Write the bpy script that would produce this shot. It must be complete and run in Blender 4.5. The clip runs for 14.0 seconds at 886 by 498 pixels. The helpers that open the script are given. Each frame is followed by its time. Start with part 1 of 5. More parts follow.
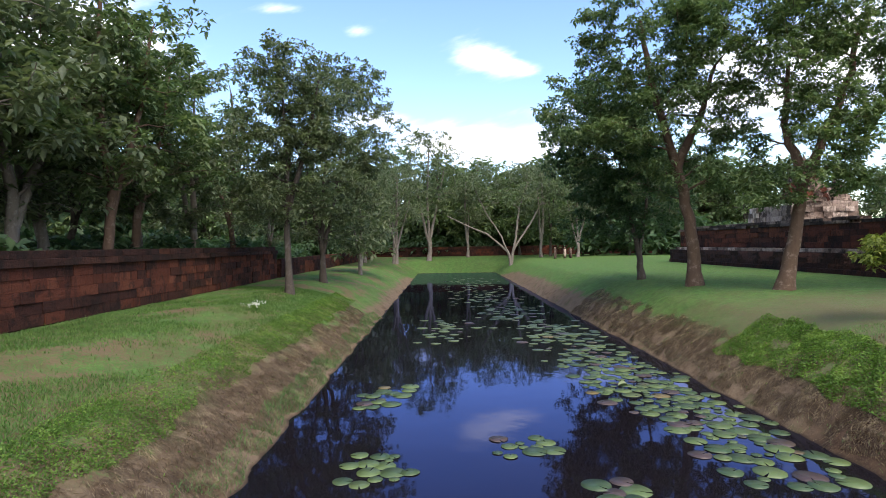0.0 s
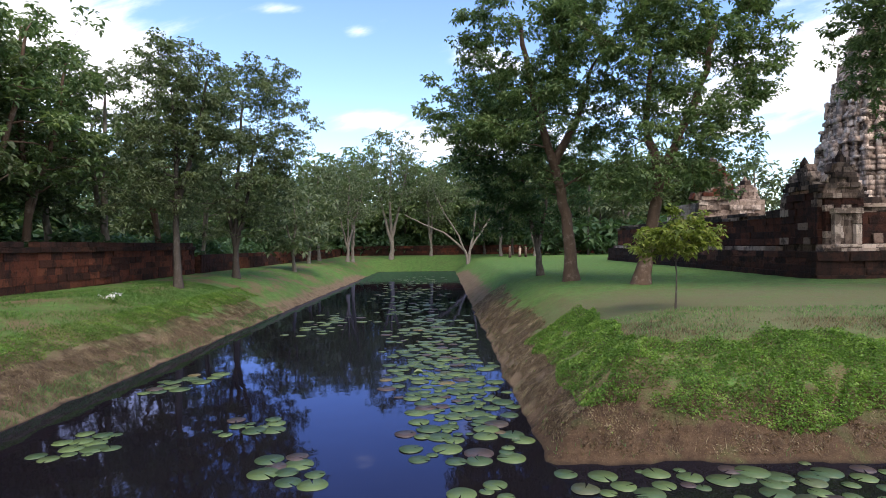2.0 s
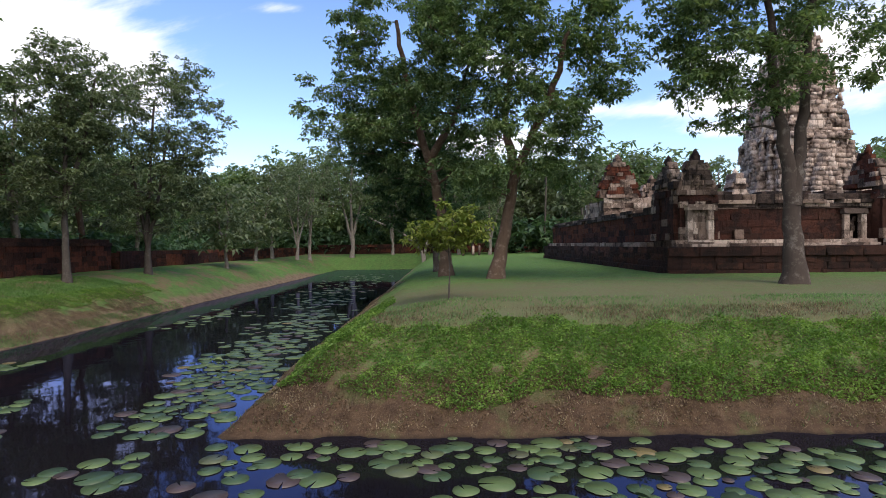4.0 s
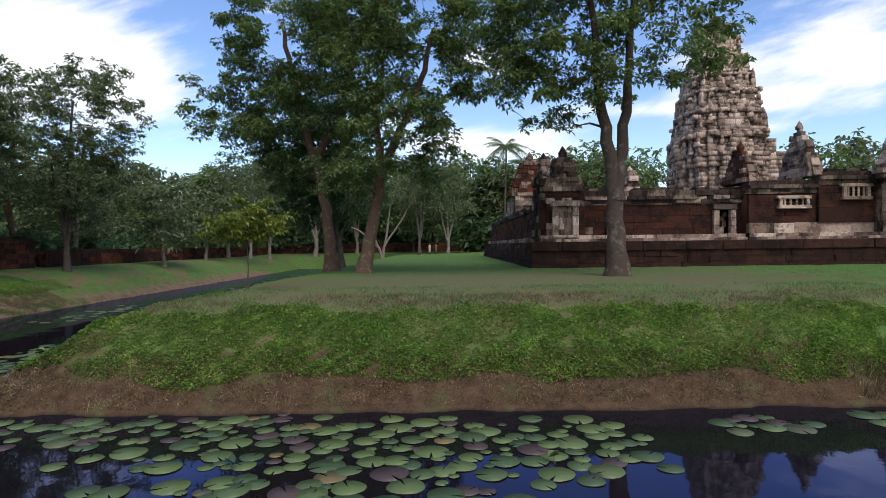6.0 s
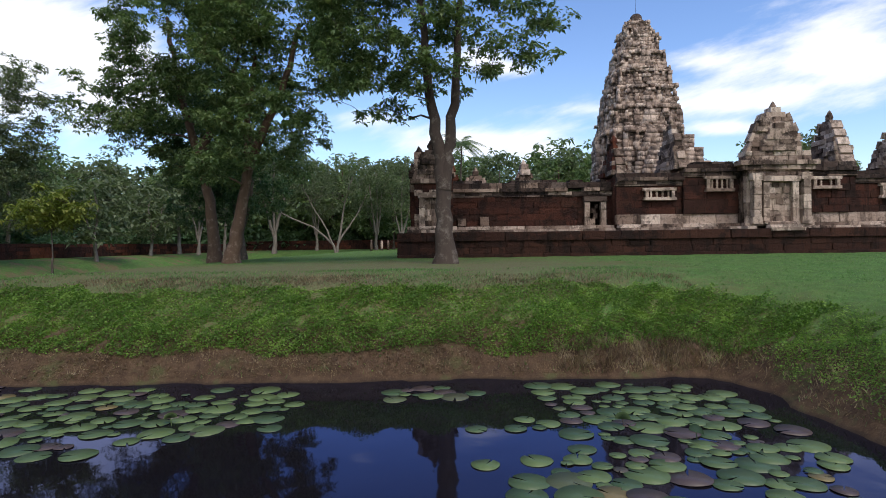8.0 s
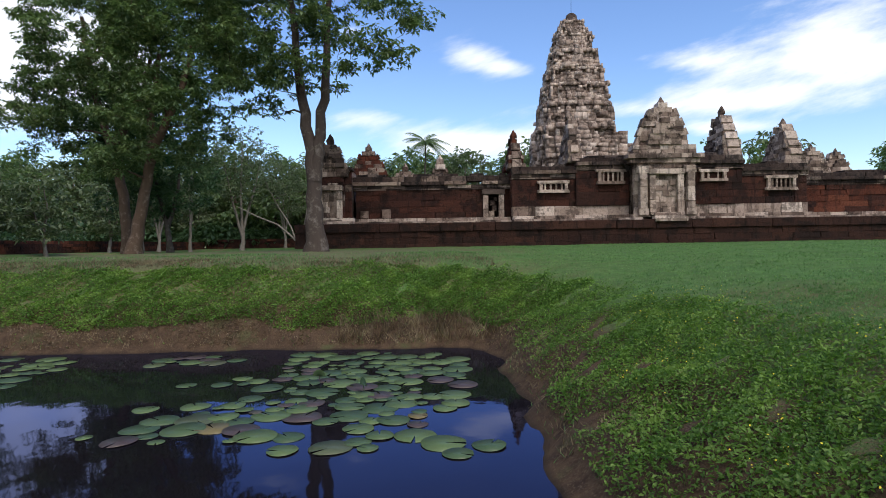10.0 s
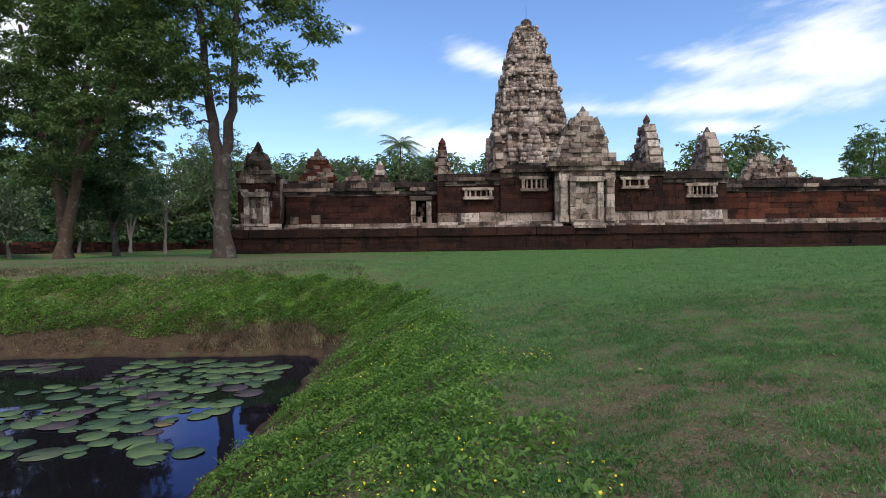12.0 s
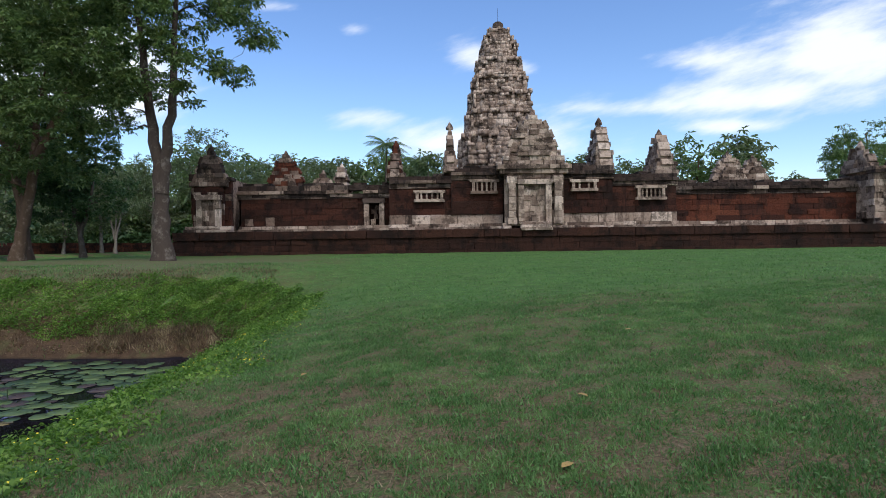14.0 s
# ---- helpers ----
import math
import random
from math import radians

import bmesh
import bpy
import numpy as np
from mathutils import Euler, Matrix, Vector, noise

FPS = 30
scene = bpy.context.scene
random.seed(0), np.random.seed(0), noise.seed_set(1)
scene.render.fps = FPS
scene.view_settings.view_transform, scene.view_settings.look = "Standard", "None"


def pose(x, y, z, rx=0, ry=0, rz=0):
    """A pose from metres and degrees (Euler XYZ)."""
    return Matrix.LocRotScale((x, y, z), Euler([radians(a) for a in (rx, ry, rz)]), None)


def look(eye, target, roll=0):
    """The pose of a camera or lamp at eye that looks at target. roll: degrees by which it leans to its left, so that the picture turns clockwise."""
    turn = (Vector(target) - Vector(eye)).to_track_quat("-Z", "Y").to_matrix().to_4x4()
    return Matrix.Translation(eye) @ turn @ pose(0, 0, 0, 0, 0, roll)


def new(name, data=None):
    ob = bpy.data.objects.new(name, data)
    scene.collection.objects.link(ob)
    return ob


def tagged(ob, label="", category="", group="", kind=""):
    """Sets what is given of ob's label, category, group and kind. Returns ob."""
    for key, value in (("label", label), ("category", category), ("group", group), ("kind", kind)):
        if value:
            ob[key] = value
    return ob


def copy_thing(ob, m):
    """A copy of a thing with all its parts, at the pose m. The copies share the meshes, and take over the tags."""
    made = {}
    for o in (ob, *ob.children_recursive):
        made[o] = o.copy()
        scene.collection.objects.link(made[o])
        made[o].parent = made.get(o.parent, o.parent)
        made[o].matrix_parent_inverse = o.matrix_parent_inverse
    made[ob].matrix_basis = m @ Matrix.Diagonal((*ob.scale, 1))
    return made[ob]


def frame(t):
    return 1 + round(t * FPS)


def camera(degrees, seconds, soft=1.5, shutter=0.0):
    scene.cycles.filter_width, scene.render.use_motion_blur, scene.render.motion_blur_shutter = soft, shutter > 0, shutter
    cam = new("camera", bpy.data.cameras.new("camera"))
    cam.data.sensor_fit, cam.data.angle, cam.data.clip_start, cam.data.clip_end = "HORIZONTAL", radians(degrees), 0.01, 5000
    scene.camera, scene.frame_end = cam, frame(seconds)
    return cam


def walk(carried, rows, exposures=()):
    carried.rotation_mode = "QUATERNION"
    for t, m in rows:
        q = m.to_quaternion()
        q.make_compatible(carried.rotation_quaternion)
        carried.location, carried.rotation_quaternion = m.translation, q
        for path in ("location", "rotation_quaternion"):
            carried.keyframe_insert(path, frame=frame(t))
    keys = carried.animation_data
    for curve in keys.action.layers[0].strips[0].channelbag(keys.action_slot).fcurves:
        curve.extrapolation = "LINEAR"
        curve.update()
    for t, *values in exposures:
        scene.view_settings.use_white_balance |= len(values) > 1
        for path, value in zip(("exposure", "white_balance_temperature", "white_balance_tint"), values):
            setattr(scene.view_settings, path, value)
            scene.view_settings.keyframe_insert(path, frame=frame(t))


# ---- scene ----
cam = camera(75.0, 14.0, soft=0.9)
METRES, EYE, TILT, LEAN, TURN = 48.0, 5.56, -0.45, 0.85, 0.0
ROWS = [
    (0.0, 0.0, 0.0, 0.0, 0.0, 0.0, -0.0),
    (0.5, 0.028, -0.0025, -0.0009, -0.02, -0.0, -0.13),
    (1.0, 0.0719, -0.0053, -0.0025, -0.02, 0.04, -0.16),
    (1.5, 0.1167, -0.0096, -0.0045, 0.02, 0.04, -0.14),
    (2.0, 0.1595, -0.0145, -0.0068, -0.05, 0.05, -0.2),
    (2.5, 0.2028, -0.0197, -0.008, -0.14, 0.0, -0.31),
    (3.0, 0.2453, -0.0237, -0.0096, -0.16, -0.0, -0.36),
    (5.5, 0.4497, -0.0488, -0.0155, 0.04, 0.11, -0.13),
    (6.0, 0.4911, -0.0526, -0.0177, -0.02, 0.09, -0.14),
    (6.5, 0.5334, -0.0566, -0.0204, -0.04, 0.05, -0.13),
    (7.0, 0.5758, -0.0605, -0.023, -0.05, 0.04, -0.05),
    (7.5, 0.6172, -0.0643, -0.0256, -0.23, 0.02, -0.07),
    (8.0, 0.6558, -0.0689, -0.0281, -0.41, -0.0, -0.11),
    (10.5, 0.8177, -0.105, -0.0409, -0.74, -0.0, 0.07),
    (11.0, 0.8444, -0.1114, -0.0377, -0.75, -0.02, 0.02),
    (11.5, 0.8687, -0.114, -0.034, -0.79, -0.05, -0.05),
    (12.0, 0.892, -0.1154, -0.0316, -0.79, -0.07, -0.11),
    (12.5, 0.913, -0.1164, -0.0304, -0.77, -0.07, -0.11),
    (13.0, 0.9315, -0.1196, -0.0293, -0.72, -0.07, -0.09),
    (13.5, 0.9494, -0.1233, -0.0282, -0.5, -0.11, -0.07),
    (14.0, 0.9678, -0.1259, -0.0281, -0.38, -0.11, -0.07),
]
walk(cam, [(t, pose(0, 0, EYE, TILT, LEAN, TURN) @ pose(METRES * x, METRES * y, METRES * z, 90 + pitch, roll, yaw)) for t, x, y, z, yaw, pitch, roll in ROWS], exposures=[(0.0, 1.30, 6700, 15), (3.0, 1.02, 6700, 15), (6.5, 0.54, 6600, 14), (11.0, 0.52, 6350, 11), (14.0, 0.42, 6250, 10)])

# ---- light ----
SUN_EL, SUN_AZ = 50.0, 150.0          # degrees; azimuth from +y towards +x
world = bpy.data.worlds.new("sky")
scene.world = world
world.use_nodes = True
wn, wl = world.node_tree.nodes, world.node_tree.links
wn.clear()


def wmath(op, a, b=None, c=None):
    n = wn.new("ShaderNodeMath")
    n.operation = op
    for i, v in enumerate((a, b, c)):
        if v is None:
            continue
        if isinstance(v, (int, float)):
            n.inputs[i].default_value = v
        else:
            wl.new(v, n.inputs[i])
    return n.outputs[0]


w_out = wn.new("ShaderNodeOutputWorld")
w_bg = wn.new("ShaderNodeBackground")
w_sky = wn.new("ShaderNodeTexSky")
w_sky.sky_type = "NISHITA"
w_sky.sun_disc = False
w_sky.sun_elevation, w_sky.sun_rotation = radians(SUN_EL), radians(SUN_AZ)
w_sky.air_density, w_sky.dust_density, w_sky.ozone_density = 1.1, 0.15, 3.5
w_co = wn.new("ShaderNodeTexCoord")
w_sep = wn.new("ShaderNodeSeparateXYZ")
wl.new(w_co.outputs["Generated"], w_sep.inputs[0])
# clouds: soft ellipses at their bearings (u across, v up), broken by noise
CLOUDS = [
    (0.070, 0.325, 0.056, 0.024, 0.85), (0.125, 0.303, 0.045, 0.014, 0.75), (-0.14, 0.37, 0.03, 0.012, 0.6), (-0.27, 0.41, 0.04, 0.012, 0.7),
    (-0.70, 0.37, 0.16, 0.09, 1.3), (-0.53, 0.28, 0.10, 0.07, 1.15), (-0.72, 0.24, 0.10, 0.05, 0.6),
    (0.11, 0.17, 0.16, 0.04, 0.9), (-0.12, 0.22, 0.08, 0.018, 0.7), (0.0, 0.18, 0.10, 0.02, 0.5),
    (0.52, 0.245, 0.20, 0.032, 0.95), (0.68, 0.31, 0.18, 0.05, 0.8), (0.74, 0.38, 0.14, 0.08, 0.75), (0.50, 0.195, 0.10, 0.014, 0.8),
    (0.30, 0.23, 0.12, 0.012, 0.5), (0.46, 0.31, 0.08, 0.02, 0.5),
]
w_y = wmath("MAXIMUM", w_sep.outputs[1], 0.05)
w_u = wmath("DIVIDE", w_sep.outputs[0], w_y)
w_v = wmath("DIVIDE", w_sep.outputs[2], w_y)
w_cmb = wn.new("ShaderNodeCombineXYZ")
wl.new(wmath("MULTIPLY", w_u, 1.0), w_cmb.inputs[0])
wl.new(wmath("SUBTRACT", wmath("MULTIPLY", w_v, 3.2), wmath("MULTIPLY", w_u, 0.9)), w_cmb.inputs[1])
w_noise = wn.new("ShaderNodeTexNoise")
w_noise.inputs["Scale"].default_value = 7.0
w_noise.inputs["Detail"].default_value = 7.0
w_noise.inputs["Roughness"].default_value = 0.58
wl.new(w_cmb.outputs[0], w_noise.inputs["Vector"])
total = None
for cu, cv, ru, rv, amount in CLOUDS:
    a = wmath("DIVIDE", wmath("SUBTRACT", w_u, cu), ru)
    b = wmath("DIVIDE", wmath("SUBTRACT", w_v, cv), rv)
    d2 = wmath("ADD", wmath("MULTIPLY", a, a), wmath("MULTIPLY", b, b))
    g = wmath("MULTIPLY", wmath("EXPONENT", wmath("MULTIPLY", d2, -0.9)), amount)
    total = g if total is None else wmath("ADD", total, g)
w_dense = wmath("ADD", wmath("MULTIPLY", wmath("MINIMUM", total, 1.2), 1.0), wmath("MULTIPLY", wmath("SUBTRACT", w_noise.outputs["Fac"], 0.5), 1.5))
# broken cloud over the rest of the sky, behind and above the view
w_back = wn.new("ShaderNodeMapRange")
w_back.interpolation_type = "SMOOTHSTEP"
w_back.inputs["From Min"].default_value, w_back.inputs["From Max"].default_value = 0.05, 0.75
wl.new(wmath("SUBTRACT", wmath("MULTIPLY", w_sep.outputs[2], 0.55), w_sep.outputs[1]), w_back.inputs["Value"])
w_noise2 = wn.new("ShaderNodeTexNoise")
w_noise2.inputs["Scale"].default_value, w_noise2.inputs["Detail"].default_value = 2.6, 6.0
wl.new(w_co.outputs["Generated"], w_noise2.inputs["Vector"])
w_dense = wmath("ADD", w_dense, wmath("MULTIPLY", w_back.outputs["Result"], wmath("MULTIPLY", w_noise2.outputs["Fac"], 1.7)))
w_map = wn.new("ShaderNodeMapRange")
w_map.interpolation_type = "SMOOTHSTEP"
w_map.inputs["From Min"].default_value, w_map.inputs["From Max"].default_value = 0.22, 1.10
w_map.inputs["To Max"].default_value = 0.92
wl.new(w_dense, w_map.inputs["Value"])
w_mix = wn.new("ShaderNodeMix")
w_mix.data_type = "RGBA"
wl.new(w_map.outputs["Result"], w_mix.inputs["Factor"])
w_hsv = wn.new("ShaderNodeHueSaturation")
w_hsv.inputs["Saturation"].default_value, w_hsv.inputs["Value"].default_value = 1.10, 1.22
w_hsv.inputs["Hue"].default_value = 0.508
wl.new(w_sky.outputs[0], w_hsv.inputs["Color"])
wl.new(w_hsv.outputs[0], w_mix.inputs["A"])
w_mix.inputs["B"].default_value = (7.0, 7.2, 7.5, 1)
wl.new(w_mix.outputs["Result"], w_bg.inputs["Color"])
w_bg.inputs["Strength"].default_value = 0.115
wl.new(w_bg.outputs[0], w_out.inputs[0])

sun = new("sun", bpy.data.lights.new("sun", "SUN"))
sun.data.energy, sun.data.angle, sun.data.color = 1.5, radians(34), (1.0, 0.92, 0.80)
se, sa = radians(SUN_EL), radians(SUN_AZ)
sun.matrix_world = look((0, 0, 60), Vector((0, 0, 60)) - Vector((math.sin(sa) * math.cos(se), math.cos(sa) * math.cos(se), math.sin(se))))


# ---- materials ----
class Mat:
    """A small builder for node materials."""

    def __init__(self, name, rough=0.9, spec=0.3):
        self.m = bpy.data.materials.new(name)
        self.m.use_nodes = True
        self.n, self.l = self.m.node_tree.nodes, self.m.node_tree.links
        self.b = self.n["Principled BSDF"]
        self.b.inputs["Roughness"].default_value = rough
        self.b.inputs["Specular IOR Level"].default_value = spec
        self.geo = self.n.new("ShaderNodeNewGeometry")
        self.obj = self.n.new("ShaderNodeObjectInfo")

    def noise(self, scale, detail=5.0, rough=0.6, vec=None, stretch=None):
        t = self.n.new("ShaderNodeTexNoise")
        t.inputs["Scale"].default_value, t.inputs["Detail"].default_value, t.inputs["Roughness"].default_value = scale, detail, rough
        src = vec or self.geo.outputs["Position"]
        if stretch:
            mp = self.n.new("ShaderNodeMapping")
            mp.inputs["Scale"].default_value = stretch
            self.l.new(src, mp.inputs[0])
            src = mp.outputs[0]
        self.l.new(src, t.inputs["Vector"])
        return t.outputs["Fac"]

    def ramp(self, fac, lo, hi, to0=0.0, to1=1.0):
        r = self.n.new("ShaderNodeMapRange")
        r.interpolation_type = "SMOOTHSTEP"
        for k, v in (("From Min", lo), ("From Max", hi), ("To Min", to0), ("To Max", to1)):
            r.inputs[k].default_value = v
        self.l.new(fac, r.inputs["Value"])
        return r.outputs["Result"]

    def math(self, op, a, b=0.5):
        n = self.n.new("ShaderNodeMath")
        n.operation = op
        for i, v in enumerate((a, b)):
            if isinstance(v, (int, float)):
                n.inputs[i].default_value = v
            else:
                self.l.new(v, n.inputs[i])
        return n.outputs[0]

    def mix(self, fac, a, b, blend="MIX"):
        n = self.n.new("ShaderNodeMix")
        n.data_type, n.blend_type = "RGBA", blend
        for k, v in (("Factor", fac), ("A", a), ("B", b)):
            if isinstance(v, (int, float)):
                n.inputs[k].default_value = v
            elif isinstance(v, tuple):
                n.inputs[k].default_value = (*v, 1)
            else:
                self.l.new(v, n.inputs[k])
        return n.outputs["Result"]

    def colour(self, c):
        self.l.new(c, self.b.inputs["Base Color"])

    def bump(self, h, strength=0.5, dist=0.05):
        n = self.n.new("ShaderNodeBump")
        n.inputs["Strength"].default_value, n.inputs["Distance"].default_value = strength, dist
        self.l.new(h, n.inputs["Height"])
        self.l.new(n.outputs[0], self.b.inputs["Normal"])

    def rand(self):
        return self.math("FRACT", self.math("ADD", self.obj.outputs["Random"], self.geo.outputs["Random Per Island"]))

    def height(self):
        s = self.n.new("ShaderNodeSeparateXYZ")
        self.l.new(self.geo.outputs["Position"], s.inputs[0])
        return s.outputs


def stone(name, dark, mid, light, stain, stain_amount, rough=0.92):
    k = Mat(name, rough, 0.2)
    r = k.rand()
    c = k.mix(k.ramp(r, 0.0, 0.55), dark, mid)
    c = k.mix(k.ramp(r, 0.6, 1.0), c, light)
    warm = k.noise(0.9, 4.0, 0.6)
    c = k.mix(k.ramp(warm, 0.4, 0.65, 0.0, 0.5), c, k.mix(0.5, mid, light))
    grain = k.noise(7.0, 7.0, 0.75)
    c = k.mix(k.ramp(grain, 0.47, 0.70, 0.0, 0.5), c, stain)
    big = k.noise(0.8, 8.0, 0.72)
    c = k.mix(k.ramp(big, 0.50, 0.58, 0.0, stain_amount), c, stain)
    streak = k.noise(1.3, 6.0, 0.65, stretch=(2.0, 2.0, 0.28))
    c = k.mix(k.ramp(streak, 0.54, 0.63, 0.0, stain_amount * 0.85), c, stain)
    k.colour(c)
    k.bump(k.math("ADD", k.noise(16.0, 8.0, 0.75), k.math("MULTIPLY", k.noise(4.0, 5.0, 0.6), 1.6)), 0.9, 0.07)
    return k.m


M_LATERITE = stone("laterite", (0.036, 0.0145, 0.011), (0.052, 0.0195, 0.0135), (0.076, 0.028, 0.018), (0.014, 0.008, 0.007), 0.75)
M_LATERITE_RED = stone("laterite_red", (0.075, 0.022, 0.013), (0.105, 0.032, 0.018), (0.150, 0.050, 0.027), (0.022, 0.011, 0.009), 0.6)
M_PLINTH = stone("laterite_dark", (0.027, 0.0125, 0.0095), (0.041, 0.0175, 0.0125), (0.062, 0.026, 0.017), (0.010, 0.007, 0.006), 0.7)
M_SAND = stone("sandstone", (0.215, 0.153, 0.122), (0.455, 0.345, 0.278), (0.71, 0.580, 0.490), (0.058, 0.040, 0.032), 0.66)
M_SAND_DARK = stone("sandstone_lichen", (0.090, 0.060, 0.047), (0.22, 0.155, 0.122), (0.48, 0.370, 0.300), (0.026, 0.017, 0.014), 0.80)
M_ROOF = stone("roof_stone", (0.028, 0.018, 0.015), (0.052, 0.033, 0.027), (0.17, 0.13, 0.11), (0.011, 0.009, 0.009), 0.8)


def ground_material():
    k = Mat("ground_soil_and_grass", 0.95, 0.15)
    pos = k.height()
    grassy = k.mix(k.ramp(k.noise(2.2, 8.0, 0.75), 0.36, 0.64), (0.068, 0.152, 0.035), (0.124, 0.250, 0.058))
    grassy = k.mix(k.ramp(k.noise(26.0, 4.0, 0.7), 0.35, 0.7, 0.0, 0.55), grassy, (0.032, 0.062, 0.018))
    worn = k.mix(k.noise(5.0, 6.0, 0.7), (0.155, 0.112, 0.058), (0.092, 0.064, 0.032))
    worn = k.mix(k.ramp(k.noise(40.0, 3.0, 0.7), 0.4, 0.7, 0.0, 0.5), worn, (0.22, 0.165, 0.10))
    fine = k.math("MULTIPLY", k.math("SUBTRACT", k.noise(16.0, 7.0, 0.8), 0.5), 1.25)
    trodden = k.math("MAXIMUM", k.ramp(pos[1], 10.0, 2.0, 0.15, 1.0), k.math("MULTIPLY", k.ramp(pos[0], 46.0, 36.0), k.ramp(pos[1], 34.0, 22.0, 0.2, 1.0)))
    dry_top = k.math("MULTIPLY", k.math("MULTIPLY", k.ramp(pos[0], 9.0, 14.0), k.ramp(pos[0], 42.0, 34.0)), k.math("MULTIPLY", k.ramp(pos[1], 14.5, 17.0), k.ramp(pos[1], 31.0, 24.0)))
    lawn = k.mix(k.math("MULTIPLY", k.ramp(k.math("ADD", k.noise(0.33, 6.0, 0.68), fine), 0.40, 0.60, 0.0, 0.88), trodden), grassy, worn)
    lawn = k.mix(k.math("MULTIPLY", k.ramp(k.math("ADD", k.noise(1.3, 5.0, 0.7), fine), 0.46, 0.64, 0.0, 0.85), trodden), lawn, worn)
    lawn = k.mix(k.math("MULTIPLY", dry_top, k.ramp(k.math("ADD", k.noise(0.7, 5.0, 0.7), fine), 0.25, 0.6, 0.25, 0.9)), lawn, k.mix(k.noise(9.0, 5.0, 0.7), (0.098, 0.104, 0.048), (0.175, 0.155, 0.088)))
    bare = k.math("MULTIPLY", k.ramp(pos[0], -5.5, -7.5), k.ramp(k.math("ADD", k.noise(0.42, 4.0, 0.6), k.math("MULTIPLY", fine, 0.5)), 0.50, 0.60, 0.0, 0.85))
    lawn = k.mix(bare, lawn, k.mix(k.noise(6.0, 6.0, 0.75), (0.115, 0.070, 0.042), (0.245, 0.170, 0.105)))
    near_lawn = k.math("MULTIPLY", k.ramp(pos[0], 40.0, 43.0), k.ramp(pos[1], 4.5, -2.0))
    lawn = k.mix(k.math("MULTIPLY", near_lawn, k.ramp(k.math("ADD", k.noise(0.9, 5.0, 0.7), fine), 0.32, 0.60, 0.12, 0.85)), lawn, k.mix(k.ramp(k.noise(34.0, 6.0, 0.8), 0.35, 0.65), (0.075, 0.050, 0.030), (0.30, 0.215, 0.130)))
    lawn = k.mix(k.ramp(k.noise(70.0, 3.0, 0.8), 0.46, 0.68, 0.0, 0.4), lawn, (0.026, 0.056, 0.015))
    straw = k.mix(k.ramp(k.noise(3.0, 6.0, 0.7), 0.3, 0.7), (0.100, 0.062, 0.036), (0.046, 0.027, 0.017))
    pale = k.math("MAXIMUM", k.ramp(pos[0], 9.0, 3.0), k.ramp(pos[1], 15.0, 18.0))
    straw = k.mix(k.math("MULTIPLY", pale, k.ramp(k.noise(1.7, 6.0, 0.75), 0.3, 0.62, 0.25, 0.95)), straw, k.mix(k.noise(14.0, 5.0, 0.75, stretch=(1, 1, 0.4)), (0.115, 0.080, 0.048), (0.285, 0.210, 0.135)))
    straw = k.mix(k.ramp(k.noise(1.0, 5.0, 0.7), 0.52, 0.68, 0.0, 0.7), straw, (0.075, 0.088, 0.032))
    straw = k.mix(k.ramp(k.noise(30.0, 4.0, 0.7, stretch=(1, 1, 0.4)), 0.5, 0.70, 0.0, 0.6), straw, (0.19, 0.140, 0.088))
    far = k.math("ADD", k.ramp(pos[1], 85.0, 108.0, 0.0, 1.5), k.math("MULTIPLY", k.ramp(pos[1], 18.0, 45.0, 0.0, 0.55), k.ramp(pos[0], 4.0, -4.0)))
    edge = k.math("ADD", k.math("ADD", pos[2], far), k.math("MULTIPLY", k.math("SUBTRACT", k.noise(0.8, 5.0, 0.65), 0.5), 1.5))
    c = k.mix(k.ramp(edge, 1.0, 1.55), straw, lawn)
    mud = k.ramp(k.math("ADD", pos[2], k.math("MULTIPLY", k.noise(2.0, 4.0), 0.1)), 0.03, 0.12)
    c = k.mix(mud, (0.035, 0.024, 0.016), c)
    k.colour(c)
    k.bump(k.math("ADD", k.noise(22.0, 6.0, 0.75), k.math("MULTIPLY", k.noise(3.0, 4.0), 1.5)), 0.7, 0.06)
    return k.m


def leaf_material(name, a, b, c):
    k = Mat(name, 0.50, 0.36)
    r = k.rand()
    col = k.mix(k.ramp(r, 0.0, 0.8), a, b)
    col = k.mix(k.ramp(r, 0.82, 1.0, 0.0, 0.8), col, c)
    col = k.mix(k.ramp(k.noise(0.45, 3.0), 0.35, 0.65, 0.0, 0.5), col, a)
    col = k.mix(k.ramp(k.noise(1.6, 3.0), 0.48, 0.70, 0.0, 0.6), col, c)
    k.colour(col)
    # light that passes through the leaf
    tr = k.n.new("ShaderNodeBsdfTranslucent")
    k.l.new(k.mix(1.0, col, (0.92, 1.0, 0.55), "MULTIPLY"), tr.inputs["Color"])
    ms = k.n.new("ShaderNodeMixShader")
    ms.inputs[0].default_value = 0.50
    k.l.new(k.b.outputs[0], ms.inputs[1])
    k.l.new(tr.outputs[0], ms.inputs[2])
    k.l.new(ms.outputs[0], k.n["Material Output"].inputs["Surface"])
    return k.m


def bark_material(name, a, b, patch):
    k = Mat(name, 0.95, 0.15)
    c = k.mix(k.noise(6.0, 6.0, 0.7, stretch=(1, 1, 0.3)), a, b)
    c = k.mix(k.ramp(k.noise(2.4, 7.0, 0.72), 0.50, 0.70, 0.0, 0.65), c, patch)
    k.colour(c)
    k.bump(k.noise(14.0, 6.0, 0.7, stretch=(1, 1, 0.25)), 0.8, 0.05)
    return k.m


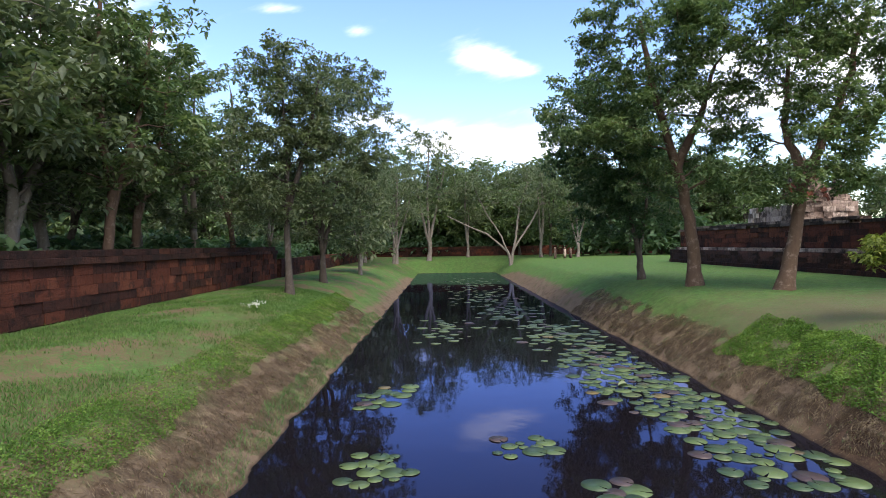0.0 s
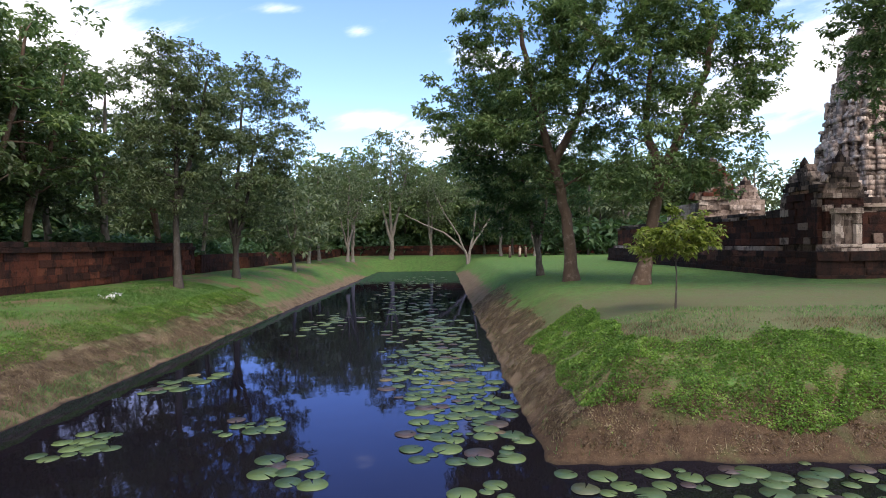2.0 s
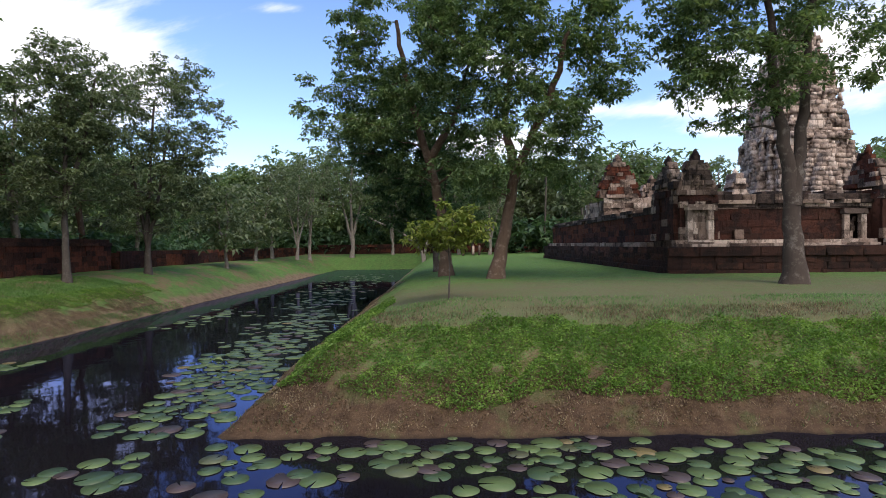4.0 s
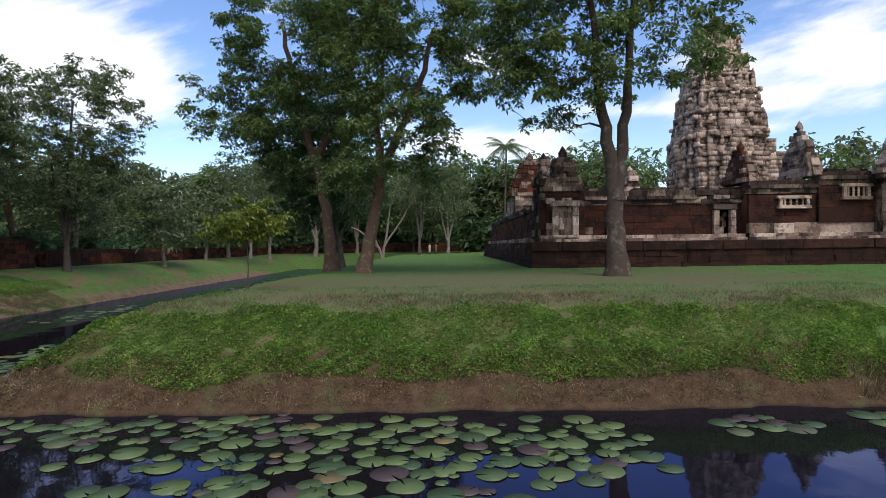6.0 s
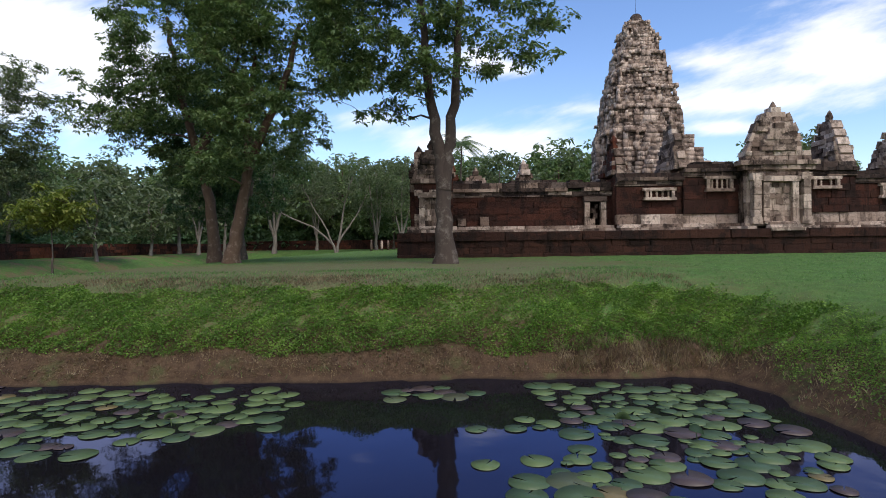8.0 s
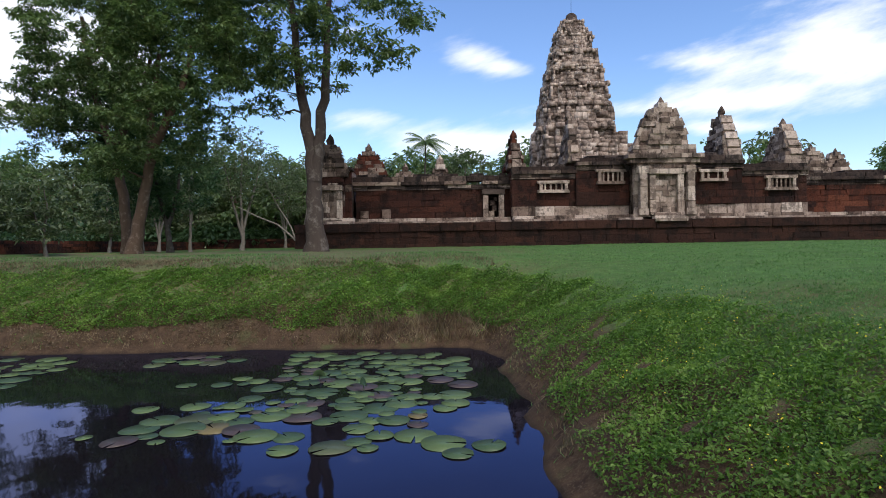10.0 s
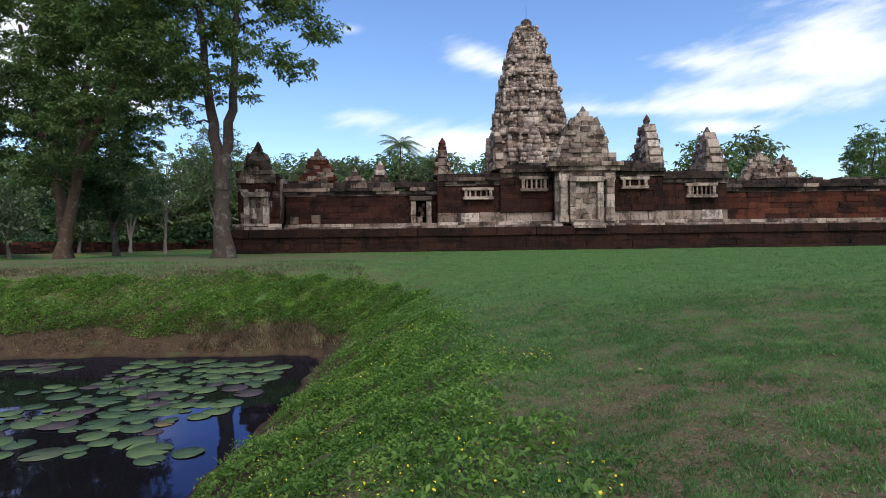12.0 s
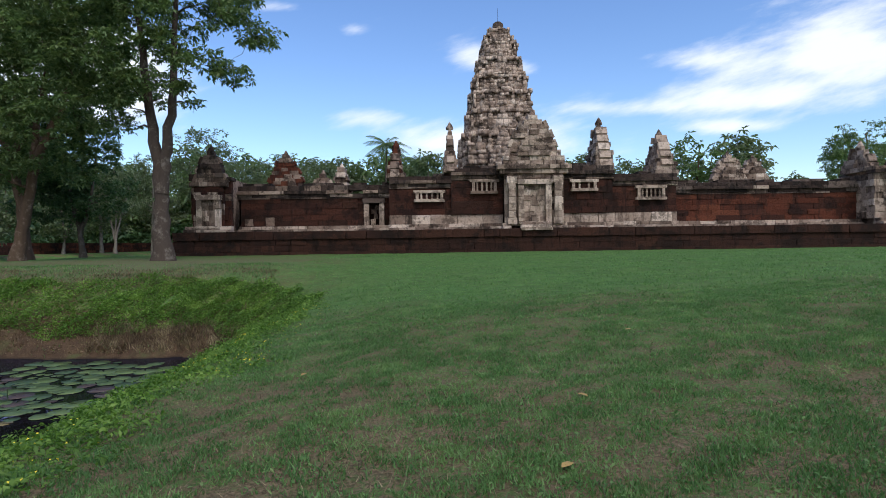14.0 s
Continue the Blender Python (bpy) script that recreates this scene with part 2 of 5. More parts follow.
def water_material():
    k = Mat("pond_water", 0.9, 0.0)
    k.colour(k.mix(k.noise(0.4, 3.0), (0.006, 0.006, 0.010), (0.012, 0.009, 0.009)))
    ripples = k.n.new("ShaderNodeBump")
    ripples.inputs["Strength"].default_value, ripples.inputs["Distance"].default_value = 0.10, 0.05
    k.l.new(k.math("ADD", k.noise(1.1, 3.0, 0.5, stretch=(1, 0.7, 1)), k.math("MULTIPLY", k.noise(0.3, 2.0), 2.0)), ripples.inputs["Height"])
    blue_gloss = k.n.new("ShaderNodeBsdfGlossy")
    blue_gloss.inputs["Roughness"].default_value = 0.035
    # deep blue of the mirrored sky is put into the reflection's colour
    blue_gloss.inputs["Color"].default_value = (0.46, 0.55, 1.0, 1)
    fres = k.n.new("ShaderNodeFresnel")
    fres.inputs["IOR"].default_value = 1.36
    for n in (blue_gloss, fres):
        k.l.new(ripples.outputs[0], n.inputs["Normal"])
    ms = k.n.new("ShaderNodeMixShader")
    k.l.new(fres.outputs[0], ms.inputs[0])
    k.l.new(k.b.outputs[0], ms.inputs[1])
    k.l.new(blue_gloss.outputs[0], ms.inputs[2])
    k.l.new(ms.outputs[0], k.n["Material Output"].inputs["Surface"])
    return k.m


def pad_material():
    k = Mat("lily_leaf", 0.42, 0.45)
    r = k.rand()
    c = k.mix(k.ramp(r, 0.0, 0.7), (0.046, 0.082, 0.036), (0.098, 0.145, 0.050))
    c = k.mix(k.ramp(r, 0.84, 0.90), c, (0.066, 0.046, 0.044))
    c = k.mix(k.ramp(r, 0.985, 0.99), c, (0.16, 0.125, 0.05))
    c = k.mix(k.ramp(k.noise(7.0, 5.0), 0.5, 0.75, 0.0, 0.22), c, (0.11, 0.10, 0.05))
    k.colour(c)
    k.bump(k.noise(20.0, 3.0), 0.2, 0.02)
    return k.m


def plain(name, a, b, scale=8.0, rough=0.8, metal=0.0):
    k = Mat(name, rough, 0.3)
    k.b.inputs["Metallic"].default_value = metal
    k.colour(k.mix(k.noise(scale, 5.0), a, b))
    return k.m


M_GROUND = ground_material()
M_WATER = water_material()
M_PAD = pad_material()
M_LEAF = leaf_material("broad_leaf", (0.080, 0.133, 0.060), (0.165, 0.242, 0.111), (0.290, 0.352, 0.169))
M_LEAF_DARK = leaf_material("dark_leaf", (0.042, 0.088, 0.046), (0.084, 0.155, 0.076), (0.154, 0.228, 0.113))
M_LEAF_GREY = leaf_material("grey_leaf", (0.091, 0.123, 0.073), (0.171, 0.216, 0.124), (0.266, 0.307, 0.189))
M_LEAF_YELLOW = leaf_material("sapling_leaf", (0.117, 0.163, 0.034), (0.227, 0.280, 0.060), (0.364, 0.351, 0.098))
M_WEED = leaf_material("weed_leaf", (0.073, 0.152, 0.027), (0.164, 0.299, 0.051), (0.306, 0.458, 0.105))
M_GRASS = leaf_material("grass_blade", (0.068, 0.154, 0.048), (0.159, 0.302, 0.101), (0.283, 0.422, 0.165))
M_GRASS_BRIGHT = leaf_material("lush_grass_blade", (0.066, 0.145, 0.034), (0.135, 0.265, 0.060), (0.24, 0.35, 0.11))
M_STRAW = leaf_material("dry_straw", (0.070, 0.046, 0.029), (0.250, 0.180, 0.115), (0.52, 0.415, 0.28))
M_FLOWER = plain("yellow_petal", (0.62, 0.48, 0.03), (0.75, 0.62, 0.06))
M_BARK = bark_material("brown_bark", (0.060, 0.038, 0.027), (0.150, 0.098, 0.068), (0.27, 0.21, 0.165))
M_BARK_PALE = bark_material("pale_bark", (0.115, 0.098, 0.080), (0.25, 0.22, 0.185), (0.36, 0.33, 0.29))
M_BARK_PATCHY = bark_material("patchy_bark", (0.042, 0.031, 0.026), (0.088, 0.068, 0.056), (0.21, 0.185, 0.16))
M_BARK_GREY = bark_material("grey_bark", (0.045, 0.036, 0.030), (0.105, 0.088, 0.074), (0.17, 0.152, 0.135))
M_PETAL = plain("white_petal", (0.7, 0.72, 0.62), (0.8, 0.8, 0.74))
M_DRYLEAF = plain("dry_leaf", (0.30, 0.20, 0.07), (0.42, 0.27, 0.09), 30.0)
M_IRON = plain("dark_iron", (0.02, 0.02, 0.022), (0.04, 0.04, 0.04), 10.0, 0.5, 0.8)


# ---- mesh helpers ----
def mesh_of(name, verts, faces, material, smooth=False):
    """A mesh from arrays: verts (n, 3) and faces (m, k) of one size k."""
    verts, faces = np.asarray(verts, dtype=np.float32), np.asarray(faces, dtype=np.int32)
    me = bpy.data.meshes.new(name)
    k = faces.shape[1]
    me.vertices.add(len(verts))
    me.vertices.foreach_set("co", verts.ravel())
    me.loops.add(faces.size)
    me.loops.foreach_set("vertex_index", faces.ravel())
    me.polygons.add(len(faces))
    me.polygons.foreach_set("loop_start", np.arange(0, faces.size, k, dtype=np.int32))
    me.polygons.foreach_set("loop_total", np.full(len(faces), k, dtype=np.int32))
    if smooth:
        me.polygons.foreach_set("use_smooth", np.ones(len(faces), dtype=bool))
    me.materials.append(material)
    me.update(calc_edges=True)
    me.validate()
    return me


def child(name, me, parent, label=""):
    ob = new(name, me)
    ob.parent = parent
    if label:
        tagged(ob, label)
    return ob


def holder(name, place, label, category, group="", kind=""):
    ob = new(name)
    ob.location = place
    ob.empty_display_size = 0.3
    return tagged(ob, label, category, group, kind)


CUBE_V = np.array([(x, y, z) for x in (-0.5, 0.5) for y in (-0.5, 0.5) for z in (-0.5, 0.5)])
CUBE_F = np.array([(0, 1, 3, 2), (4, 6, 7, 5), (0, 4, 5, 1), (2, 3, 7, 6), (0, 2, 6, 4), (1, 5, 7, 3)])


class Boxes:
    """Gathers jittered boxes into one mesh."""

    def __init__(self, seed=1):
        self.v, self.f, self.n, self.r = [], [], 0, np.random.RandomState(seed)

    def add(self, c, s, jitter=0.03, rot=0.0, taper=1.0):
        v = CUBE_V * np.array(s)
        if taper != 1.0:
            v[:, :2] *= np.where(CUBE_V[:, 2:] > 0, taper, 1.0)
        v = v + self.r.uniform(-jitter, jitter, v.shape)
        if rot:
            ca, sa_ = math.cos(rot), math.sin(rot)
            v = np.stack([v[:, 0] * ca - v[:, 1] * sa_, v[:, 0] * sa_ + v[:, 1] * ca, v[:, 2]], 1)
        self.v.append(v + np.array(c))
        self.f.append(CUBE_F + self.n)
        self.n += 8

    def mesh(self, name, material):
        return mesh_of(name, np.concatenate(self.v), np.concatenate(self.f), material)


def block_mesh(seed, material):
    """A unit building stone with worn, chamfered edges and an uneven face."""
    r = np.random.RandomState(seed)
    bm = bmesh.new()
    bmesh.ops.create_cube(bm, size=1.0)
    bmesh.ops.bevel(bm, geom=bm.edges[:], offset=0.04, segments=1, affect="EDGES")
    for v in bm.verts:
        v.co += Vector(r.uniform(-0.022, 0.022, 3))
    me = bpy.data.meshes.new("stone_block")
    bm.to_mesh(me)
    bm.free()
    me.materials.append(material)
    return me


BLOCKS = {m.name: [block_mesh(i * 7 + 3, m) for i in range(5)] for m in (M_LATERITE, M_LATERITE_RED, M_PLINTH, M_SAND, M_SAND_DARK, M_ROOF)}
rng = random.Random(11)


def finial_mesh(material):
    """A worn pointed top stone."""
    r = np.random.RandomState(17)
    zz, ww = np.array([-0.5, -0.25, 0.1, 0.35, 0.5]), np.array([0.5, 0.52, 0.34, 0.16, 0.03])
    ang = np.arange(6) * math.pi / 3
    v = np.array([(math.cos(a) * w, math.sin(a) * w, z) for z, w in zip(zz, ww) for a in ang]) + r.uniform(-0.05, 0.05, (30, 3))
    f = [(i * 6 + j, i * 6 + (j + 1) % 6, i * 6 + 6 + (j + 1) % 6, i * 6 + 6 + j) for i in range(4) for j in range(6)]
    return mesh_of("finial_stone", v, f, material)


FINIALS = {m.name: finial_mesh(m) for m in (M_LATERITE_RED, M_SAND, M_SAND_DARK, M_ROOF)}


def block(parent, material, c, s, name="stone_block", turn=0.0):
    """One stone of size s about c (in the world), under a thing whose origin has no turn."""
    ob = child(name, BLOCKS[material.name][rng.randrange(5)], parent)
    p = parent
    off = Vector((0, 0, 0))
    while p:
        off += p.location
        p = p.parent
    ob.location = Vector(c) - off
    ob.scale = s
    ob.rotation_euler = (rng.uniform(-0.01, 0.01), rng.uniform(-0.008, 0.008), turn + rng.uniform(-0.012, 0.012))
    return ob


def courses(parent, axis, a0, a1, face, z0, z1, material, height=0.38, length=(0.65, 1.25), depth=0.35, side=-1, missing=0.0, alt=None, alt_chance=0.0, rough=0.03):
    """Courses of stone along x (axis 0) or y (axis 1); the outer face lies at 'face', the stones reach 'depth' behind it."""
    rows = max(1, round((z1 - z0) / height))
    h = (z1 - z0) / rows
    for k in range(rows):
        a = a0 - rng.uniform(0, 0.25)
        while a < a1 - 0.05:
            n = min(rng.uniform(*length), a1 - a)
            if a1 - a - n < 0.3:
                n = a1 - a
            lo, hi = max(a, a0), a + n
            a += n
            if hi - lo < 0.1 or rng.random() < missing:
                continue
            out = rng.uniform(-rough, rough)
            m = alt if alt and rng.random() < alt_chance else material
            mid = face - side * (depth / 2) + side * out
            c = ((lo + hi) / 2, mid, z0 + (k + 0.5) * h) if axis == 0 else (mid, (lo + hi) / 2, z0 + (k + 0.5) * h)
            s = (hi - lo - 0.004, depth, h - 0.002) if axis == 0 else (depth, hi - lo - 0.004, h - 0.002)
            block(parent, m, c, s)


def core(parent, x0, x1, y0, y1, z0, z1, material, name="wall_core"):
    bx = Boxes(5)
    off = parent.location
    bx.add(((x0 + x1) / 2 - off.x, (y0 + y1) / 2 - off.y, (z0 + z1) / 2 - off.z), (x1 - x0, y1 - y0, z1 - z0), 0.0)
    return child(name, bx.mesh(name, material), parent)


# ---- ground and water ----
WX0, WX1, WY0, WY1 = -4.9, 10.1, -2.3, 112.0     # the long arm of the moat
EX1, EY1 = 39.5, 12.7                             # the short arm


def box_dist(x, y, x0, x1, y0, y1):
    dx, dy = np.maximum(np.maximum(x0 - x, x - x1), 0), np.maximum(np.maximum(y0 - y, y - y1), 0)
    inner = np.maximum(np.maximum(x0 - x, x - x1), np.maximum(y0 - y, y - y1))
    return np.where(inner > 0, np.hypot(dx, dy), inner)


def wobble(x, y):
    return 0.22 * np.sin(x * 0.9 + 1.3 * np.sin(y * 0.5)) * np.cos(y * 0.83 + 0.7) + 0.12 * np.sin(x * 2.3 + y * 1.9) + 0.09 * np.sin(y * 3.1 - x * 0.7)


def shore(x, y):
    """Distance from the water's edge, positive on land."""
    a = box_dist(x, y, WX0, WX1, WY0, WY1)
    b = box_dist(x, y, WX0 + 2, EX1 - 1.6, WY0 + 1.6, EY1 - 1.6) - 1.6
    return np.minimum(a, b) + wobble(x, y) * 0.55


BANK_D = [-30, -3, 0, 0.5, 1.2, 2.7, 3.6, 6.0, 20, 3000]
BANK_Z = [-1.2, -1.0, 0.0, 0.52, 1.05, 1.98, 2.42, 2.75, 2.95, 2.95]
LOW_Z = [-1.2, -1.0, 0.0, 0.35, 0.75, 1.50, 1.88, 2.16, 2.85, 2.95]
LEFT_Z = [-1.2, -1.0, 0.0, 0.38, 0.80, 1.62, 2.05, 2.62, 2.95, 2.95]


def land(x, y):
    x, y = np.asarray(x, float), np.asarray(y, float)
    d = shore(x, y)
    hi, lo, le = np.interp(d, BANK_D, BANK_Z), np.interp(d, BANK_D, LOW_Z), np.interp(d, BANK_D, LEFT_Z)
    k = np.clip((x - EX1 + 1.0) / 3.0, 0, 1) * np.clip((24 - y) / 14.0, 0, 1)
    k = np.maximum(k, np.clip((1.0 - y) / 4.0, 0, 1))
    z = hi * (1 - k) + lo * k
    j = np.clip((2 - x) / 4.0, 0, 1)
    z = z * (1 - j) + le * j
    z = z + np.clip(d, 0, 1) * 0.05 * wobble(x * 0.6 + 3, y * 0.6)
    return z


def axis_steps(*spans):
    out = []
    for a, b, s in spans:
        out += list(np.arange(a, b, s))
    return np.array(out + [spans[-1][1]])


gx = axis_steps((-900, -120, 60), (-120, -24, 6), (-24, -12, 1.0), (-12, 60, 0.4), (60, 90, 1.5), (90, 180, 9), (180, 900, 60))
gy = axis_steps((-700, -40, 60), (-40, -8, 2.5), (-8, 20, 0.4), (20, 60, 0.8), (60, 130, 1.6), (130, 250, 12), (250, 2200, 130))
GX, GY = np.meshgrid(gx, gy, indexing="ij")
SHORE = shore(GX, GY)
GZ = land(GX, GY) + np.random.RandomState(4).normal(0, 1.0, GX.shape) * (0.012 + 0.03 * ((SHORE > 0.1) & (SHORE < 3.0)))
idx = np.arange(GX.size).reshape(GX.shape)
quads = np.stack([idx[:-1, :-1], idx[1:, :-1], idx[1:, 1:], idx[:-1, 1:]], -1).reshape(-1, 4)
ground = new("ground", mesh_of("ground", np.stack([GX, GY, GZ], -1).reshape(-1, 3), quads, M_GROUND, True))
tagged(ground, "grassy lawn with worn patches and sloping earth banks", "ground", kind="structure")
wv = [(WX0 - 1, WY0 - 1, 0), (WX1 + 1, WY0 - 1, 0), (WX1 + 1, WY1 + 1, 0), (WX0 - 1, WY1 + 1, 0), (EX1 + 1, WY0 - 1, 0), (EX1 + 1, EY1 + 1, 0), (WX1 + 1, EY1 + 1, 0)]
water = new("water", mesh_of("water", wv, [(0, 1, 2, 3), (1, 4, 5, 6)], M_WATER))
tagged(water, "still dark moat water, its sky reflection tinted blue", "water", kind="structure")


def ground_z(x, y):
    return float(land(x, y))


# ---- trees ----
def tube(V, F, pts, rad, sides):
    """Adds a tapered tube along pts to the lists V, F."""
    pts = np.asarray(pts, float)
    base = sum(len(v) for v in V)
    tan = np.gradient(pts, axis=0)
    tan /= np.linalg.norm(tan, axis=1, keepdims=True) + 1e-9
    up = np.array([0.31, 0.95, 0.05])
    a = np.cross(tan, up)
    a /= np.linalg.norm(a, axis=1, keepdims=True) + 1e-9
    b = np.cross(tan, a)
    ang = np.linspace(0, 2 * np.pi, sides, endpoint=False)
    ring = a[:, None] * np.cos(ang)[None, :, None] + b[:, None] * np.sin(ang)[None, :, None]
    v = pts[:, None] + ring * np.asarray(rad)[:, None, None]
    V.append(v.reshape(-1, 3))
    i = np.arange(len(pts) - 1)[:, None] * sides
    j = np.arange(sides)[None]
    k = (j + 1) % sides
    F.append((np.stack([i + j, i + k, i + k + sides, i + j + sides], -1) + base).reshape(-1, 4))


def leaves(centres, r, size, flat=0.5, ratio=0.5):
    """Folded leaf rhombs about the given centres."""
    n = len(centres)
    nor = r.normal(size=(n, 3))
    nor[:, 2] += flat * 2
    nor /= np.linalg.norm(nor, axis=1, keepdims=True)
    t = np.cross(nor, r.normal(size=(n, 3)))
    t /= np.linalg.norm(t, axis=1, keepdims=True) + 1e-9
    b = np.cross(nor, t)
    s = (size * r.uniform(0.6, 1.35, n))[:, None]
    w = s * ratio * 0.5
    droop = np.array([0, 0, -0.18])
    v = np.stack([centres - t * s * 0.5, centres + b * w + nor * w * 0.3, centres + t * s * 0.5 + droop * s, centres - b * w + nor * w * 0.3], 1).reshape(-1, 3)
    k = np.arange(n)[:, None] * 4
    f = np.concatenate([k + np.array([[0, 1, 2]]), k + np.array([[0, 2, 3]])], 0)
    return v, f


def whorls(att, r, per, spread, leaf, ratio=0.42, count=7):
    """Rosettes of leaves gathered in flattened clumps round the twig ends; each leaf points out and droops."""
    m = max(1, per // count)
    n = len(att) * m
    d = r.normal(size=(n, 3))
    d /= np.linalg.norm(d, axis=1, keepdims=True)
    own = np.repeat(r.uniform(0.65, 1.25, len(att)), m)[:, None]
    cen = np.repeat(att, m, 0) + d * r.uniform(0.12, 1.0, (n, 1)) ** 0.45 * own * np.array([spread, spread, spread * 0.62])
    cen = np.repeat(cen, count, 0)
    k = len(cen)
    az = np.tile(np.arange(count) * 2 * np.pi / count, n) + np.repeat(r.uniform(0, 6.28, n), count) + r.normal(0, 0.35, k)
    el = r.normal(-0.15, 0.45, k)
    t = np.stack([np.cos(az) * np.cos(el), np.sin(az) * np.cos(el), np.sin(el)], 1)
    b = np.stack([-np.sin(az), np.cos(az), r.normal(0, 0.45, k)], 1)
    b /= np.linalg.norm(b, axis=1, keepdims=True)
    nor = np.cross(t, b)
    s = (leaf * r.uniform(0.6, 1.3, k))[:, None]
    w = s * ratio * 0.5
    root = cen + t * s * 0.12
    v = np.stack([root, root + t * s * 0.5 + b * w + nor * w * 0.25, root + t * s + np.array([0, 0, -0.22]) * s, root + t * s * 0.5 - b * w + nor * w * 0.25], 1).reshape(-1, 3)
    q = np.arange(k)[:, None] * 4
    return v, np.concatenate([q + np.array([[0, 1, 2]]), q + np.array([[0, 2, 3]])], 0)


def curve_pts(a, b, n, r, lift=0.12, shake=0.05):
    a, b = np.asarray(a, float), np.asarray(b, float)
    t = np.linspace(0, 1, n)[:, None]
    d = np.linalg.norm(b - a)
    p = a + (b - a) * t
    p[:, 2] += (np.sin(np.pi * t[:, 0]) * lift * d)
    p[1:-1] += r.normal(0, shake * d, (n - 2, 3))
    return p


def tree(name, place, stems, crowns, seed, label, twigs=130, per_twig=90, leaf=0.26, spread=0.75, leaf_mat=None, bark=None, sides=8, base_r=0.35, group="", category="tree", size=1.0, count=7, far=False, clear=0.0):
    """stems: polylines from the foot, relative to place; crowns: (centre, radii) ellipsoids, relative to place."""
    r = np.random.RandomState(seed)
    root = holder(name, place, label, category, group)
    root.scale = (size, size, size)
    V, F, nodes, nrad = [], [], [], []
    for st in stems:
        st = np.asarray(st, float)
        t = np.linspace(0, 1, len(st))
        tt = np.linspace(0, 1, 4 * len(st))
        p = np.stack([np.interp(tt, t, st[:, i]) for i in range(3)], 1)
        p[1:-1, :2] += r.normal(0, min(0.05, base_r * 0.15), (len(p) - 2, 2))
        if st[0][2] > 0.3:
            rr = base_r * 0.74 * (1 - 0.66 * tt)
        else:
            rr = base_r * (1 - 0.70 * tt) + base_r * 0.55 * np.exp(-p[:, 2] / 0.45)
        p[0, 2] -= 0.25
        tube(V, F, p, rr, sides)
        for q, w in zip(p[len(p) // 3:], rr[len(p) // 3:]):
            nodes.append(q), nrad.append(w)
    att = []
    weights = np.array([c[1][0] * c[1][1] * c[1][2] for c in crowns], float)
    for i in r.choice(len(crowns), twigs, p=weights / weights.sum()):
        c, s = np.array(crowns[i][0]), np.array(crowns[i][1])
        d = r.normal(size=3)
        d /= np.linalg.norm(d)
        att.append(c + d * s * r.uniform(0.25, 1.0) ** 0.5)
    att = np.array(att)
    if clear:
        axis = np.array(nodes)
        att = att[[np.min(np.hypot(*(axis[:, :2] - p[:2]).T) + 0.8 * np.abs(axis[:, 2] - p[2])) > clear for p in att]]
    top = np.array(nodes).mean(0)
    for p in att[np.argsort(np.linalg.norm(att - top, axis=1))]:
        nd = np.array(nodes)
        cost = np.linalg.norm(nd - p, axis=1) + 1.1 * np.maximum(0, nd[:, 2] - p[2] + 0.3)
        i = int(np.argmin(cost))
        c = curve_pts(nd[i], p, 3 if far else 4, r, 0.07, 0.05)
        d = np.linalg.norm(p - nd[i])
        r0 = min(nrad[i] * 0.75, 0.028 * d + 0.02)
        rr = np.linspace(r0, 0.014, len(c))
        tube(V, F, c, rr, 3 if far else (5 if r0 > 0.05 else 4))
        for q, w in zip(c[1:], rr[1:]):
            nodes.append(q), nrad.append(w)
    child("trunk", mesh_of("trunk", np.concatenate(V), np.concatenate(F), bark or M_BARK, True), root)
    lv, lf = whorls(att, r, per_twig, spread * 1.5, leaf, 0.52, count)
    child("crown", mesh_of("crown", lv, lf, leaf_mat or M_LEAF), root)
    return root


def at(x, y, dz=0.0):
    return (x, y, ground_z(x, y) + dz)


RIGHT = "tall broad-leaved trees on the lawn by the moat"
tree("tree", at(16.0, 36.7), [[(0, 0, 0), (-0.3, 0, 4), (-1.2, 0, 8), (-2.6, 0.2, 13), (-3.2, 0.3, 17)], [(-1.1, 0, 7.6), (0.6, 0.6, 10.5), (1.6, 0.4, 14)]],
     [((-3.0, 0, 15.8), (4.4, 4.2, 4.0)), ((-2.6, 0, 10.4), (4.6, 4.4, 3.6)), ((1.0, -0.5, 12.2), (3.2, 3.4, 3.8)), ((-1.0, 0, 6.6), (3.6, 3.6, 1.8)), ((1.6, 0, 16.6), (3.4, 3.4, 3.2)), ((-7.4, 0, 10.5), (2.6, 2.6, 3.2)), ((-6.2, 0, 16.4), (2.0, 2.0, 1.6))],
     21, "tall leafy tree with a leaning brown trunk on the lawn", 310, 147, 0.27, 0.58, M_LEAF, M_BARK, 10, 0.42, RIGHT, clear=1.7)
